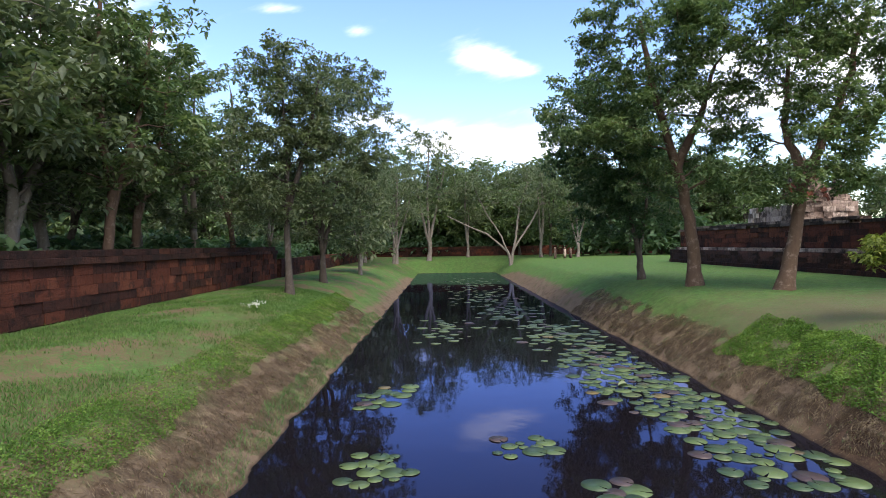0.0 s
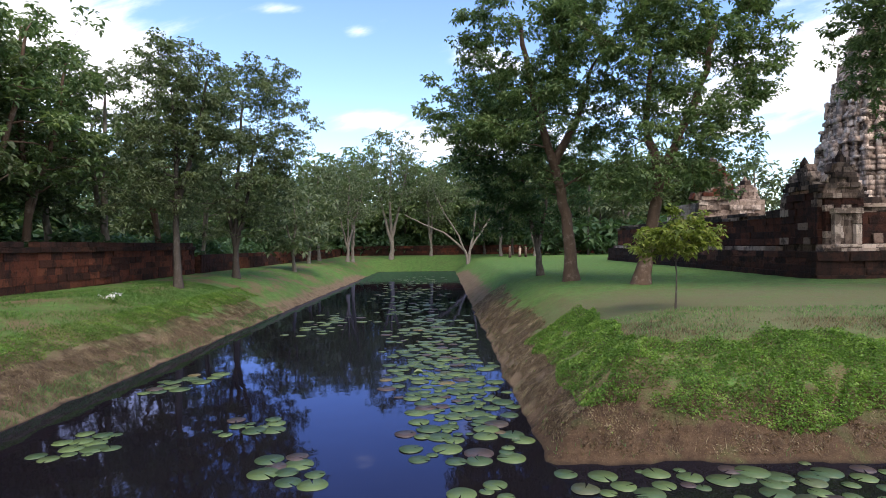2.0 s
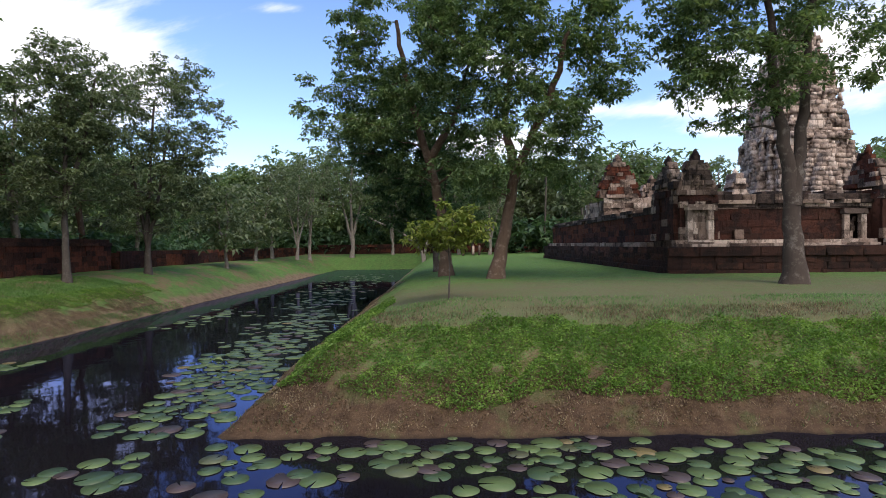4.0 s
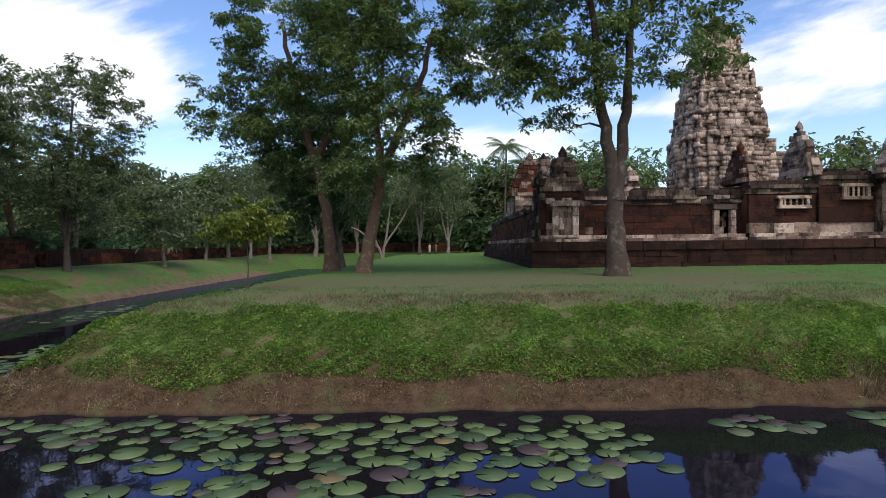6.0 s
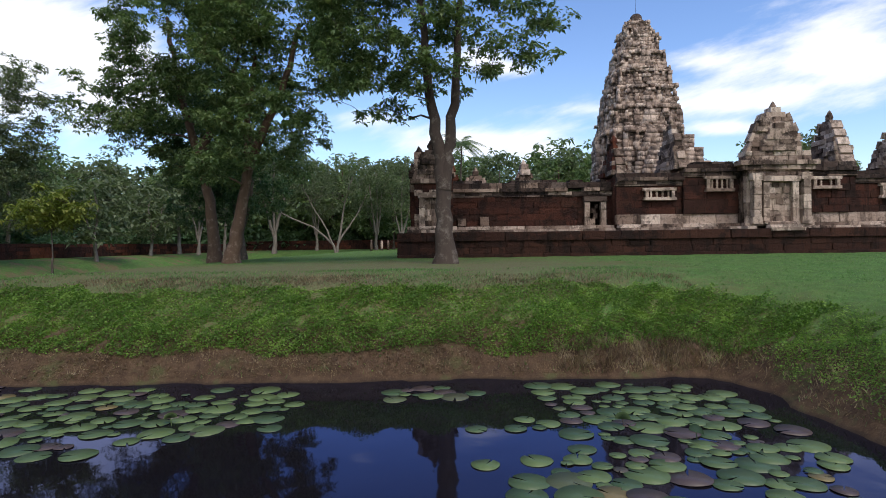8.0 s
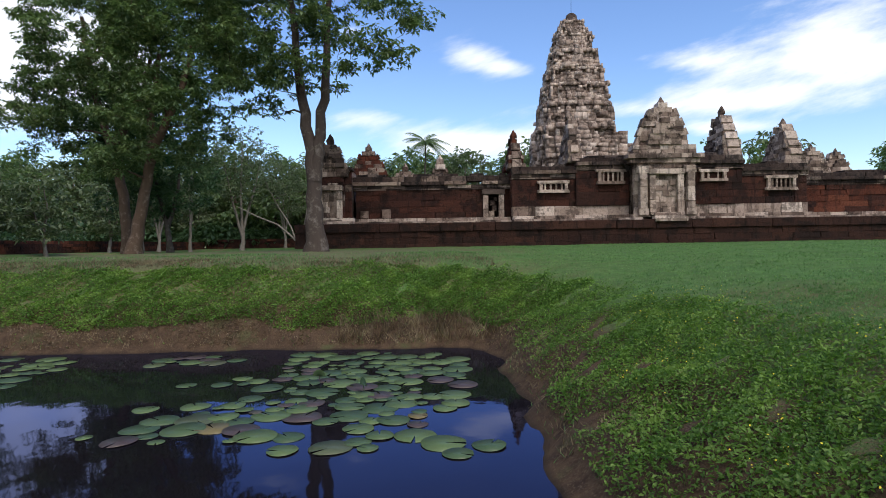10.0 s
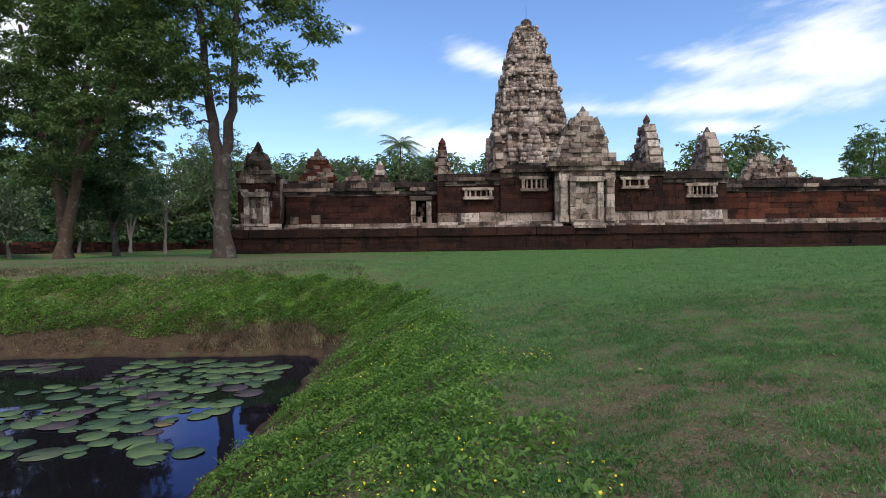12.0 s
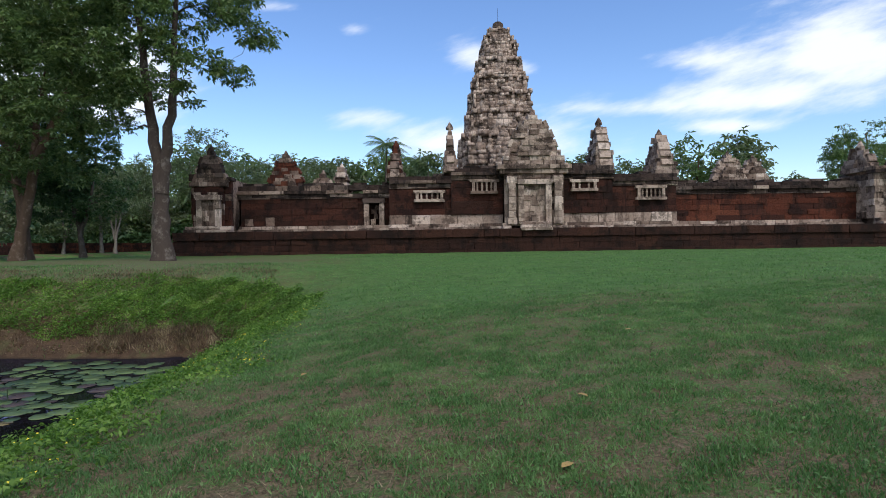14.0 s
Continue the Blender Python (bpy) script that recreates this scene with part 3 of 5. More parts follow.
tree("tree", at(18.8, 31.9), [[(0, 0, 0), (0.6, 0, 3), (1.3, 0, 6.5), (3.3, 0, 10.5), (4.4, 0, 14.5)], [(1.2, 0, 6.0), (0.8, 1, 9), (1.2, 1.4, 13)]],
     [((3.4, 0, 15.0), (4.6, 4.2, 4.6)), ((1.0, 0, 12.0), (3.2, 3.6, 3.6)), ((2.2, -0.4, 8.0), (4.2, 4.0, 2.6)), ((-0.5, 0.5, 6.0), (2.4, 2.6, 1.3)), ((6.9, 0, 12.0), (2.3, 2.4, 2.0)), ((-1.5, 0, 15.5), (3.2, 3.2, 3.2)), ((2.0, -0.5, 5.8), (4.2, 3.6, 1.3)), ((4.9, 0.5, 15.6), (2.7, 3.0, 3.4)), ((4.6, 0.8, 10.6), (2.6, 3.0, 2.2))],
     22, "tall leafy tree leaning outward with rough brown bark", 350, 140, 0.265, 0.58, M_LEAF, M_BARK, 10, 0.42, RIGHT, clear=1.6)
tree("tree", at(15.3, 44.6), [[(0, 0, 0), (-0.2, 0, 2.4), (-0.9, 0, 5), (-1.6, 0, 9)], [(-0.2, 0, 2.2), (0.5, 0.4, 5), (0.9, 0.6, 9)]],
     [((-2.6, 0, 9.4), (4.2, 4.0, 4.8)), ((-4.8, 0, 11.0), (3.0, 3.2, 4.2)), ((0.8, 0, 7.0), (4.0, 4.0, 3.6)), ((-2.8, 0, 5.0), (3.6, 3.4, 2.2)), ((1.0, 0, 12.4), (2.8, 3.0, 3.4)), ((-1.5, 0, 14.0), (3.2, 3.2, 3.0))],
     23, "dense dark green tree with a low forked trunk", 340, 112, 0.28, 0.6, M_LEAF_DARK, M_BARK_GREY, 8, 0.26, RIGHT)
tree("tree", at(31.75, 24.7), [[(0, 0, 0), (0.0, 0, 2.5), (-0.2, 0, 5.4), (-0.7, 0.1, 8.4), (-1.1, 0.1, 13)], [(0.0, 0, 3.8), (0.28, 0, 5.8), (0.65, 0.1, 9), (0.95, 0, 14)]],
     [((-2.6, 0, 11.9), (4.0, 3.8, 4.2)), ((2.6, 0, 11.9), (3.4, 3.6, 4.4)), ((0, 0.3, 15.5), (4.2, 3.8, 2.8)), ((-3.4, 0, 8.6), (2.8, 2.4, 1.5)), ((0, 0.5, 9.0), (2.2, 2.0, 1.2)), ((-3.5, 0.3, 14.4), (2.6, 2.6, 2.4)), ((-4.0, 0, 11.0), (2.3, 2.4, 2.2))],
     24, "tall tree with a forked pale-patched trunk before the temple", 290, 147, 0.24, 0.56, M_LEAF, M_BARK_PATCHY, 12, 0.48, RIGHT, clear=1.2)
tree("sapling", at(15.95, 19.9), [[(0, 0, 0), (0.05, 0, 0.9), (0.0, 0, 1.9), (0.2, 0, 3.0)]],
     [((0.15, 0, 2.7), (1.5, 1.2, 0.6)), ((-0.3, 0, 2.2), (1.4, 1.0, 0.3)), ((0.1, 0, 3.3), (0.8, 0.8, 0.35))],
     25, "young sapling with yellow-green leaves and a thin pale stem", 80, 35, 0.20, 0.22, M_LEAF_YELLOW, M_BARK_GREY, 6, 0.035)

LEFT = "slim trees between the moat and the laterite wall"
tree("tree", at(-10.2, 38.3), [[(0, 0, 0), (-0.1, 0, 3.5), (0.0, 0, 7), (-0.2, 0, 11)], [(0, 0, 5), (1.2, 0.2, 9), (1.8, 0, 12)]],
     [((-0.4, 0, 10.8), (3.0, 3.0, 3.8)), ((0.6, 0, 7.2), (3.6, 3.2, 2.8)), ((-1.5, 0, 5.2), (3.0, 2.6, 1.5)), ((1.5, 0, 11.2), (2.6, 2.6, 2.6))],
     31, "slim tree with an airy grey-green crown on the grass bank", 230, 98, 0.23, 0.46, M_LEAF_GREY, M_BARK_GREY, 8, 0.22, LEFT, size=1.17)
tree("tree", at(-10.3, 49.5), [[(0, 0, 0), (-0.1, 0, 2.5), (0.1, 0, 6), (0.6, 0, 12)], [(0, 0, 2.2), (0.7, 0, 5), (1.6, 0, 10)], [(0, 0, 2.0), (-0.7, 0.3, 5), (-1.2, 0, 9)]],
     [((1.8, 0, 11.0), (3.8, 3.4, 4.2)), ((0.6, 0, 6.8), (4.0, 3.4, 2.8)), ((0.0, 0, 4.0), (3.2, 2.8, 1.2))],
     32, "many-stemmed tree with a full grey-green crown on the bank", 250, 98, 0.23, 0.50, M_LEAF_GREY, M_BARK_GREY, 8, 0.22, LEFT, size=1.28)

# woodland trees behind the walls: five forms, repeated at other turns and sizes
FAR_FORMS, NEAR_FORMS = [], []
for i, (lm, bk, hgt, wide, tw) in enumerate([(M_LEAF, M_BARK_GREY, 13, 4.2, 110), (M_LEAF_GREY, M_BARK_PALE, 11, 4.6, 100), (M_LEAF_GREY, M_BARK_PALE, 14, 4.0, 110), (M_LEAF, M_BARK, 15, 4.4, 120)]):
    for forms, per, lf, sp, off in ((FAR_FORMS, 15, 0.76, 0.85, 60), (NEAR_FORMS, 70, 0.29, 0.55, 0)):
        forms.append(tree("tree", (-24 - 7 * i - off / 6, 22 + 9 * i + off, 2.9), [[(0, 0, 0), (0.3, 0.1, hgt * 0.3), (-0.2, 0.2, hgt * 0.6), (0.1, 0, hgt * 0.85)], [(0.2, 0.1, hgt * 0.22), (1.4, 0.4, hgt * 0.5), (1.9, 0.3, hgt * 0.75)]],
            [((0, 0, hgt * 0.75), (wide * 0.85, wide * 0.85, hgt * 0.25)), ((0.4, 0.2, hgt * 0.45), (wide, wide, hgt * 0.2)), *([((-0.4, 0.2, hgt * 0.27), (wide * 0.8, wide * 0.8, hgt * 0.07))] if off else [])],
            40 + i, "woodland tree with a dense green crown behind the wall", tw, per, lf, sp, lm, bk, 6, 0.24, "woodland behind the walls", count=5 if off else 7, far=bool(off)))
PALE = tree("tree", (-7.3, 90.0, 2.9), [[(0, 0, 0), (0.2, 0, 2.5), (1.2, 0, 6), (2.5, 0, 11)], [(0.1, 0, 1.8), (-0.9, 0.3, 5.5), (-1.8, 0.2, 10)], [(0.1, 0, 2.2), (0.1, 0.4, 7), (0.4, 0.3, 13)]],
    [((0, 0, 11.5), (4.2, 4, 3.4)), ((0.6, 0, 7.5), (4.6, 4.2, 1.8))], 51, "pale-trunked tree with thin spreading limbs at the moat's end", 130, 36, 0.36, 0.8, M_LEAF_GREY, M_BARK_PALE, 6, 0.26, "pale trees at the far end")
BUSH = tree("bush", (-19.0, 24.0, 2.9), [[(0, 0, 0), (0.1, 0, 0.7), (0.0, 0, 1.5)]], [((0, 0, 1.6), (2.4, 2.2, 1.5)), ((0.8, 0.2, 2.6), (1.4, 1.4, 1.0))],
    52, "dense shrub growing behind the wall", 34, 20, 0.70, 0.72, M_LEAF_DARK, M_BARK_GREY, 5, 0.08, "shrubs behind the walls", "bush", count=5, far=True)


def again(form, x, y, scale, turn, z=None):
    m = pose(x, y, ground_z(x, y) if z is None else z, 0, 0, turn) @ Matrix.Diagonal((scale, scale, scale, 1))
    return copy_thing(form, m)


tr = random.Random(7)
for i, (x, y, s) in enumerate([(-19.5, 22.5, 1.55), (-22, 29, 1.6), (-27, 20, 1.7), (-20.5, 38, 1.35), (-28, 31, 1.75), (-20.0, 47, 1.55), (-28, 43, 1.4), (-20.5, 57, 1.4), (-34, 24, 1.8), (-24, 35, 1.6), (-24.5, 24.5, 1.8), (-18.5, 31.5, 1.35), (-24, 46, 1.4), (-20, 66, 1.1)]):
    again(NEAR_FORMS[(i * 3 + 2) % 4], x, y, s, tr.uniform(0, 360))
spots = []
for k in range(16):
    spots.append((tr.uniform(-50, -33), 12 + k * 6.5 + tr.uniform(-1, 1), tr.uniform(1.0, 1.35)))
for k in range(26):
    spots.append((-58 + k * 5.2 + tr.uniform(-2, 2), 134 + tr.uniform(0, 9), tr.uniform(1.3, 1.85)))
for k in range(22):
    spots.append((-70 + k * 6.8 + tr.uniform(-3, 3), 150 + tr.uniform(0, 16), tr.uniform(1.7, 2.15)))
for k in range(20):
    spots.append((26 + k * 7.0 + tr.uniform(-4, 4), 114 + tr.uniform(0, 25), tr.uniform(1.4, 1.95)))
for x, y, s, a in ((104, 74, 1.2, 10), (112, 82, 1.3, 200), (98, 92, 1.1, 120)):
    again(NEAR_FORMS[0 if s < 1.25 else 3], x, y, s, a)
for x, y, s in ((22, 118, 1.2), (17, 128, 1.2), (-13, 96, 1.2), (-12, 84, 1.0), (-9.5, 66, 0.9)):
    spots.append((x, y, s))
for i, (x, y, s) in enumerate(spots):
    again(FAR_FORMS[tr.randrange(4)], x, y, s, tr.uniform(0, 360))
for x, y, s, a in ((-2.8, 117, 1.75, 40), (5.2, 121, 1.2, 80), (19.0, 112, 1.2, 250), (24.5, 105, 1.1, 20), (-9, 106, 1.3, 300)):
    again(PALE, x, y, s, a)
for k in range(34):
    again(BUSH, tr.uniform(-38, -24), 10 + k * 2.9, tr.uniform(0.8, 1.35), tr.uniform(0, 360))
for k in range(44):
    again(BUSH, -96 + k * 3.95, 131.5 + tr.uniform(0, 4), tr.uniform(1.1, 1.9), tr.uniform(0, 360))
for k in range(16):
    again(BUSH, 30 + k * 6.5, 112 + tr.uniform(0, 6), tr.uniform(1.6, 2.6), tr.uniform(0, 360))
for k in range(24):
    again(BUSH, tr.uniform(-64, -46), 52 + k * 4.2, tr.uniform(2.2, 3.4), tr.uniform(0, 360))
for k in range(26):
    again(BUSH, -80 + k * 5.4, 142 + tr.uniform(0, 5), tr.uniform(2.6, 3.6), tr.uniform(0, 360))
for k in range(10):
    again(FAR_FORMS[k % 4], -66 + tr.uniform(-6, 4), 84 + k * 8, tr.uniform(1.5, 1.9), tr.uniform(0, 360))
for k in range(16):
    again(BUSH, tr.uniform(-22.5, -19.6), 22 + k * 3.6, tr.uniform(0.7, 1.1), tr.uniform(0, 360))


tree("tree", at(12.3, 104.5), [[(0, 0, 0), (-0.4, 0, 2.2), (-4.0, 0.3, 5.5), (-8.0, 0, 7.2), (-11.5, 0, 9.0)], [(0, 0, 0.5), (-1.6, 0, 5), (-4.4, 0.5, 9.5), (-6.5, 0, 14)], [(0, 0, 0.3), (0.9, 0, 5), (1.6, 0.4, 10), (3.2, 0, 15)], [(0.5, 0, 3), (4.0, 0.5, 8), (6.0, 0, 12)]],
     [((-4, 0, 15.5), (4.5, 3.5, 3.0)), ((3.5, 0, 15.5), (4.5, 3.5, 3.6)), ((0, 0, 12), (7, 4, 2))], 61, "old pale tree with long bare sprawling limbs", 160, 36, 0.36, 0.8, M_LEAF_GREY, M_BARK_PALE, 7, 0.27, "pale trees at the far end")


def palm(x, y, h, seed):
    r = np.random.RandomState(seed)
    root = holder("palm_tree", at(x, y), "coconut palm rising behind the temple gallery", "palm", "palms behind the temple")
    V, F = [], []
    p = curve_pts((0, 0, -0.3), (0.6, 0, h), 9, r, 0.0, 0.004)
    tube(V, F, p, np.linspace(0.22, 0.14, 9), 7)
    child("trunk", mesh_of("trunk", np.concatenate(V), np.concatenate(F), M_BARK_GREY, True), root)
    vv, ff = [], []
    for i in range(30):
        az, el = i * 2.4, r.uniform(-0.5, 1.2)
        L = r.uniform(4.4, 5.6)
        V, F = [], []
        t = np.linspace(0, 1, 9)
        out, up = L * t * math.cos(el * 0.7), L * (math.sin(el) * t - 0.55 * t ** 2)
        rib = np.stack([0.6 + out * math.cos(az), out * math.sin(az), h + up], 1)
        tube(V, F, rib, np.linspace(0.05, 0.01, 9), 3)
        for a, b in zip(V, F):
            vv.append(a), ff.append((b, 4))
        sidev = np.array([-math.sin(az), math.cos(az), 0])
        for j in range(1, 33):
            f = j / 33 * 8
            i0 = int(f)
            a = rib[i0] + (rib[min(i0 + 1, 8)] - rib[i0]) * (f - i0)
            dirn = rib[min(i0 + 1, 8)] - rib[i0]
            dirn = dirn / np.linalg.norm(dirn)
            w = 0.95 * math.sin(math.pi * min(1, 0.18 + f / 8 * 0.8)) + 0.15
            for sgn in (-1, 1):
                d = sidev * sgn * w * 0.75 + dirn * w * 0.6 - np.array([0, 0, 0.55 * w])
                q = dirn * 0.045
                vv.append(np.array([a - q, a + q, a + d + q * 0.2, a + d - q * 0.2])), ff.append((np.array([[0, 1, 2, 3]]), 4))
    allv, allf, n = [], [], 0
    for v, (f, _) in zip(vv, ff):
        allv.append(v), allf.append(f + n)
        n += len(v)
    child("crown", mesh_of("crown", np.concatenate(allv), np.concatenate(allf), M_LEAF), root)


palm(35.5, 110.0, 20.5, 3)
palm(41.6, 124.0, 18.5, 5)

# ---- the outer laterite wall ----
WALL_X = -15.0
wall_left = holder("wall_west", (WALL_X, 20, 2.8), "long low wall of red-brown laterite blocks with a dark coping", "wall", kind="structure")
core(wall_left, WALL_X - 0.9, WALL_X - 0.12, -20, 52.0, 2.0, 5.2, M_LATERITE)
courses(wall_left, 1, 8.0, 52.0, WALL_X, 2.75, 4.95, M_LATERITE_RED, 0.42, (0.6, 1.5), 0.35, 1, 0.0, M_LATERITE, 0.5, 0.04)
courses(wall_left, 1, 8.0, 52.0, WALL_X + 0.14, 4.95, 5.25, M_PLINTH, 0.30, (1.2, 2.2), 0.9, 1)
courses(wall_left, 1, 8.0, 52.0, WALL_X - 0.12, 5.25, 5.56, M_PLINTH, 0.31, (1.0, 2.0), 0.7, 1, 0.1)
wall_low = holder("wall_west_far", (WALL_X, 90, 2.8), "lower broken stretch of the laterite wall", "wall", kind="structure")
core(wall_low, WALL_X - 0.9, WALL_X - 0.12, 53.5, 128, 2.0, 4.3, M_LATERITE)
courses(wall_low, 1, 53.5, 128, WALL_X, 2.75, 4.45, M_LATERITE, 0.42, (1.2, 2.4), 0.4, 1, 0.02, M_LATERITE_RED, 0.5)
wall_far = holder("wall_north", (20, 129, 2.9), "far laterite wall closing the moat's end under trees", "wall", kind="structure")
core(wall_far, -15, 110, 129.2, 130, 2.0, 5.0, M_LATERITE)
courses(wall_far, 0, -15, 62, 129, 2.75, 5.0, M_LATERITE, 0.55, (1.8, 3.6), 0.4, -1, 0.01, M_LATERITE_RED, 0.3)


# ---- the temple gallery ----
LEDGE = 4.5


def ledge(parent, x0, x1, y):
    """The pale moulded ledge on top of the plinth."""
    courses(parent, 0, x0, x1, y, LEDGE, LEDGE + 0.18, M_SAND, 0.18, (0.8, 1.9), 0.9, -1, 0.03, M_SAND_DARK, 0.4)
    courses(parent, 0, x0, x1, y + 0.28, LEDGE + 0.18, LEDGE + 0.40, M_SAND, 0.22, (0.7, 1.6), 0.6, -1, 0.02, M_SAND_DARK, 0.4)


def roof(parent, x0, x1, y, z, rise=0.75, gaps=0.05):
    """Cornice courses and the stump of the fallen vault."""
    courses(parent, 0, x0, x1, y - 0.05, z - 0.10, z, M_SAND_DARK, 0.10, (0.9, 2.0), 0.5, -1, 0.08, M_ROOF, 0.6)
    courses(parent, 0, x0, x1, y - 0.10, z, z + 0.22, M_ROOF, 0.22, (0.7, 1.7), 0.8, -1, gaps * 0.4, M_SAND_DARK, 0.22)
    courses(parent, 0, x0, x1, y - 0.26, z + 0.22, z + 0.46, M_ROOF, 0.24, (0.7, 1.8), 1.0, -1, gaps * 0.5, M_SAND_DARK, 0.18)
    courses(parent, 0, x0, x1, y + 0.02, z + 0.46, z + rise, M_ROOF, max(0.2, rise - 0.46), (0.6, 1.5), 0.9, -1, gaps, M_SAND_DARK, 0.1)
    courses(parent, 0, x0 + 0.2, x1 - 0.2, y + 0.5, z + rise, z + rise + 0.22, M_ROOF, 0.22, (0.5, 1.3), 1.2, -1, 0.35, M_SAND_DARK, 0.1)


def window(parent, x, y, z, w, h, bars):
    """A blind window: sandstone frame with turned balusters."""
    fr = child("window", None, parent)
    fr.location = Vector((x, y, z)) - parent.location
    t = 0.2
    bx = Boxes(int(x * 10))
    bx.add((0, 0.12, 0), (w - 0.05, 0.05, h - 0.05), 0)
    child("recess", bx.mesh("recess", M_PLINTH), fr)
    for c, s in (((0, 0, h / 2 + t / 2), (w + 0.7, 0.26, t)), ((0, -0.04, -h / 2 - t / 2), (w + 0.6, 0.3, t)), ((-w / 2 - t / 2, 0, 0), (t, 0.24, h)), ((w / 2 + t / 2, 0, 0), (t, 0.24, h))):
        block(parent, M_SAND, (x + c[0], y + c[1], z + c[2]), s, "frame_stone")
    for i in range(bars):
        V, F = [], []
        zz = np.linspace(-h / 2, h / 2, 9)
        tube(V, F, np.stack([zz * 0, zz * 0, zz], 1), np.array([0.09, 0.075, 0.05, 0.085, 0.06, 0.085, 0.05, 0.075, 0.09]), 8)
        b = child("baluster", mesh_of("baluster", V[0], F[0], M_SAND, True), fr)
        b.location = ((i - (bars - 1) / 2) * w / bars, 0.02, 0)


def pediment(parent, axis, c, y, z0, width, height, thick, material, alt, seed, ogive=0.75, course=0.3):
    """Courses of carved stone that narrow to a point, with flame-shaped rim stones. axis 0: it faces -y; axis 1: it is seen edge on."""
    n = max(3, round(height / course))
    h = height / n
    for k in range(n):
        t = (k + 0.4) / n
        w = width * max(0.08, (1 - t ** 1.55) ** (ogive + 0.1))
        m = max(1, round(w / rng.uniform(0.55, 1.05)))
        cuts = sorted([0.0, 1.0] + [(i + rng.uniform(-0.22, 0.22)) / m for i in range(1, m)])
        for i in range(m):
            u = -w / 2 + (cuts[i] + cuts[i + 1]) / 2 * w
            s = (cuts[i + 1] - cuts[i]) * w
            out = rng.uniform(-0.10, 0.10)
            mm = alt if rng.random() < 0.4 else material
            if axis == 0:
                block(parent, mm, (c + u, y + thick / 2 + out, z0 + (k + 0.5) * h), (s, thick, h * rng.uniform(0.98, 1.1)))
            else:
                block(parent, mm, (c + out * 0.5, y + u, z0 + (k + 0.5) * h), (thick * (1.1 - 0.95 * t) * rng.uniform(0.75, 1.1), s, h * rng.uniform(0.98, 1.1)))
        if k % 2 == 0 and k < n - 1:
            for sgn in (-1, 1):
                q = rng.uniform(0.8, 1.25)
                if rng.random() < 0.2:
                    continue
                if axis == 0:
                    ob = block(parent, alt, (c + sgn * (w / 2 + 0.02), y + thick * 0.45, z0 + (k + 0.9) * h), (0.20 * q, thick * 0.8, 0.5 * q), "flame_stone")
                    ob.rotation_euler[1] = -sgn * 0.4
                else:
                    ob = block(parent, alt, (c, y + sgn * (w / 2 + 0.02), z0 + (k + 0.9) * h), (thick * 0.5, 0.20 * q, 0.5 * q), "flame_stone")
                    ob.rotation_euler[0] = sgn * 0.4
    top = child("finial_stone", FINIALS[material.name], parent)
    top.location = Vector((c, y + (thick / 2 if axis == 0 else 0), z0 + height + 0.16)) - parent.location
    top.scale = (0.5, 0.5, 0.55)
    if axis == 0 and width > 2.0:
        # a smaller gable stands before the large one
        m = max(3, round(height * 0.62 / 0.34))
        for k in range(m):
            t = (k + 0.4) / m
            w = width * 0.66 * (1 - t ** 1.4) ** 0.8 + 0.1
            q = max(1, round(w / 0.8))
            for i in range(q):
                block(parent, alt if rng.random() < 0.35 else material, (c - w / 2 + (i + 0.5) * w / q, y - 0.16 + rng.uniform(-0.05, 0.05), z0 + (k + 0.5) * height * 0.62 / m), (w / q, 0.34, height * 0.62 / m * 1.03), "carved_stone")


def doorway(parent, x, y, z0, w, h, panel, jamb=0.32, material=None, lintel=None):
    """Sandstone jambs, lintel and sill round a blind or walled-up door."""
    m = material or M_SAND
    for sgn in (-1, 1):
        for k in range(3):
            block(parent, m, (x + sgn * (w / 2 + jamb / 2), y, z0 + h * (k + 0.5) / 3), (jamb, 0.36, h / 3 - 0.012), "jamb_stone")
    block(parent, lintel or m, (x, y - 0.04, z0 + h + 0.17), (w + jamb * 2.4, 0.44, 0.33), "lintel")
    block(parent, m, (x, y - 0.10, z0 - 0.08), (w + jamb * 2.0, 0.5, 0.16), "sill")
    if panel:
        courses(parent, 0, x - w / 2, x + w / 2, y + 0.10, z0, z0 + h, M_SAND_DARK, 0.36, (0.35, 0.6), 0.2, -1, 0.0, M_SAND, 0.4, 0.05)


GAL = "stretches of the temple gallery"
PLINTH_Y = 32.0
plinth = holder("temple_plinth", (54, 36, 2.8), "dark laterite terrace that carries the temple gallery", "plinth", kind="structure")
core(plinth, 29.1, 80.8, PLINTH_Y + 0.25, 74, 2.0, LEDGE - 0.02, M_PLINTH)
courses(plinth, 0, 28.9, 81.0, PLINTH_Y, 2.7, 3.15, M_PLINTH, 0.45, (0.9, 2.0), 0.5, -1)
courses(plinth, 0, 28.9, 81.0, PLINTH_Y + 0.12, 3.15, 3.95, M_PLINTH, 0.40, (0.8, 1.8), 0.5, -1)
courses(plinth, 0, 28.9, 81.0, PLINTH_Y - 0.02, 3.95, LEDGE, M_PLINTH, 0.55, (0.9, 2.2), 0.6, -1)
plinth_side = holder("temple_plinth_side", (29, 50, 2.8), "stepped dark laterite side of the temple terrace", "plinth", kind="structure")
courses(plinth_side, 1, 32.5, 74, 28.95, 2.7, 3.3, M_PLINTH, 0.45, (1.0, 2.4), 0.5, -1)
courses(plinth_side, 1, 32.5, 74, 29.1, 3.3, LEDGE, M_PLINTH, 0.45, (1.0, 2.4), 0.5, -1)

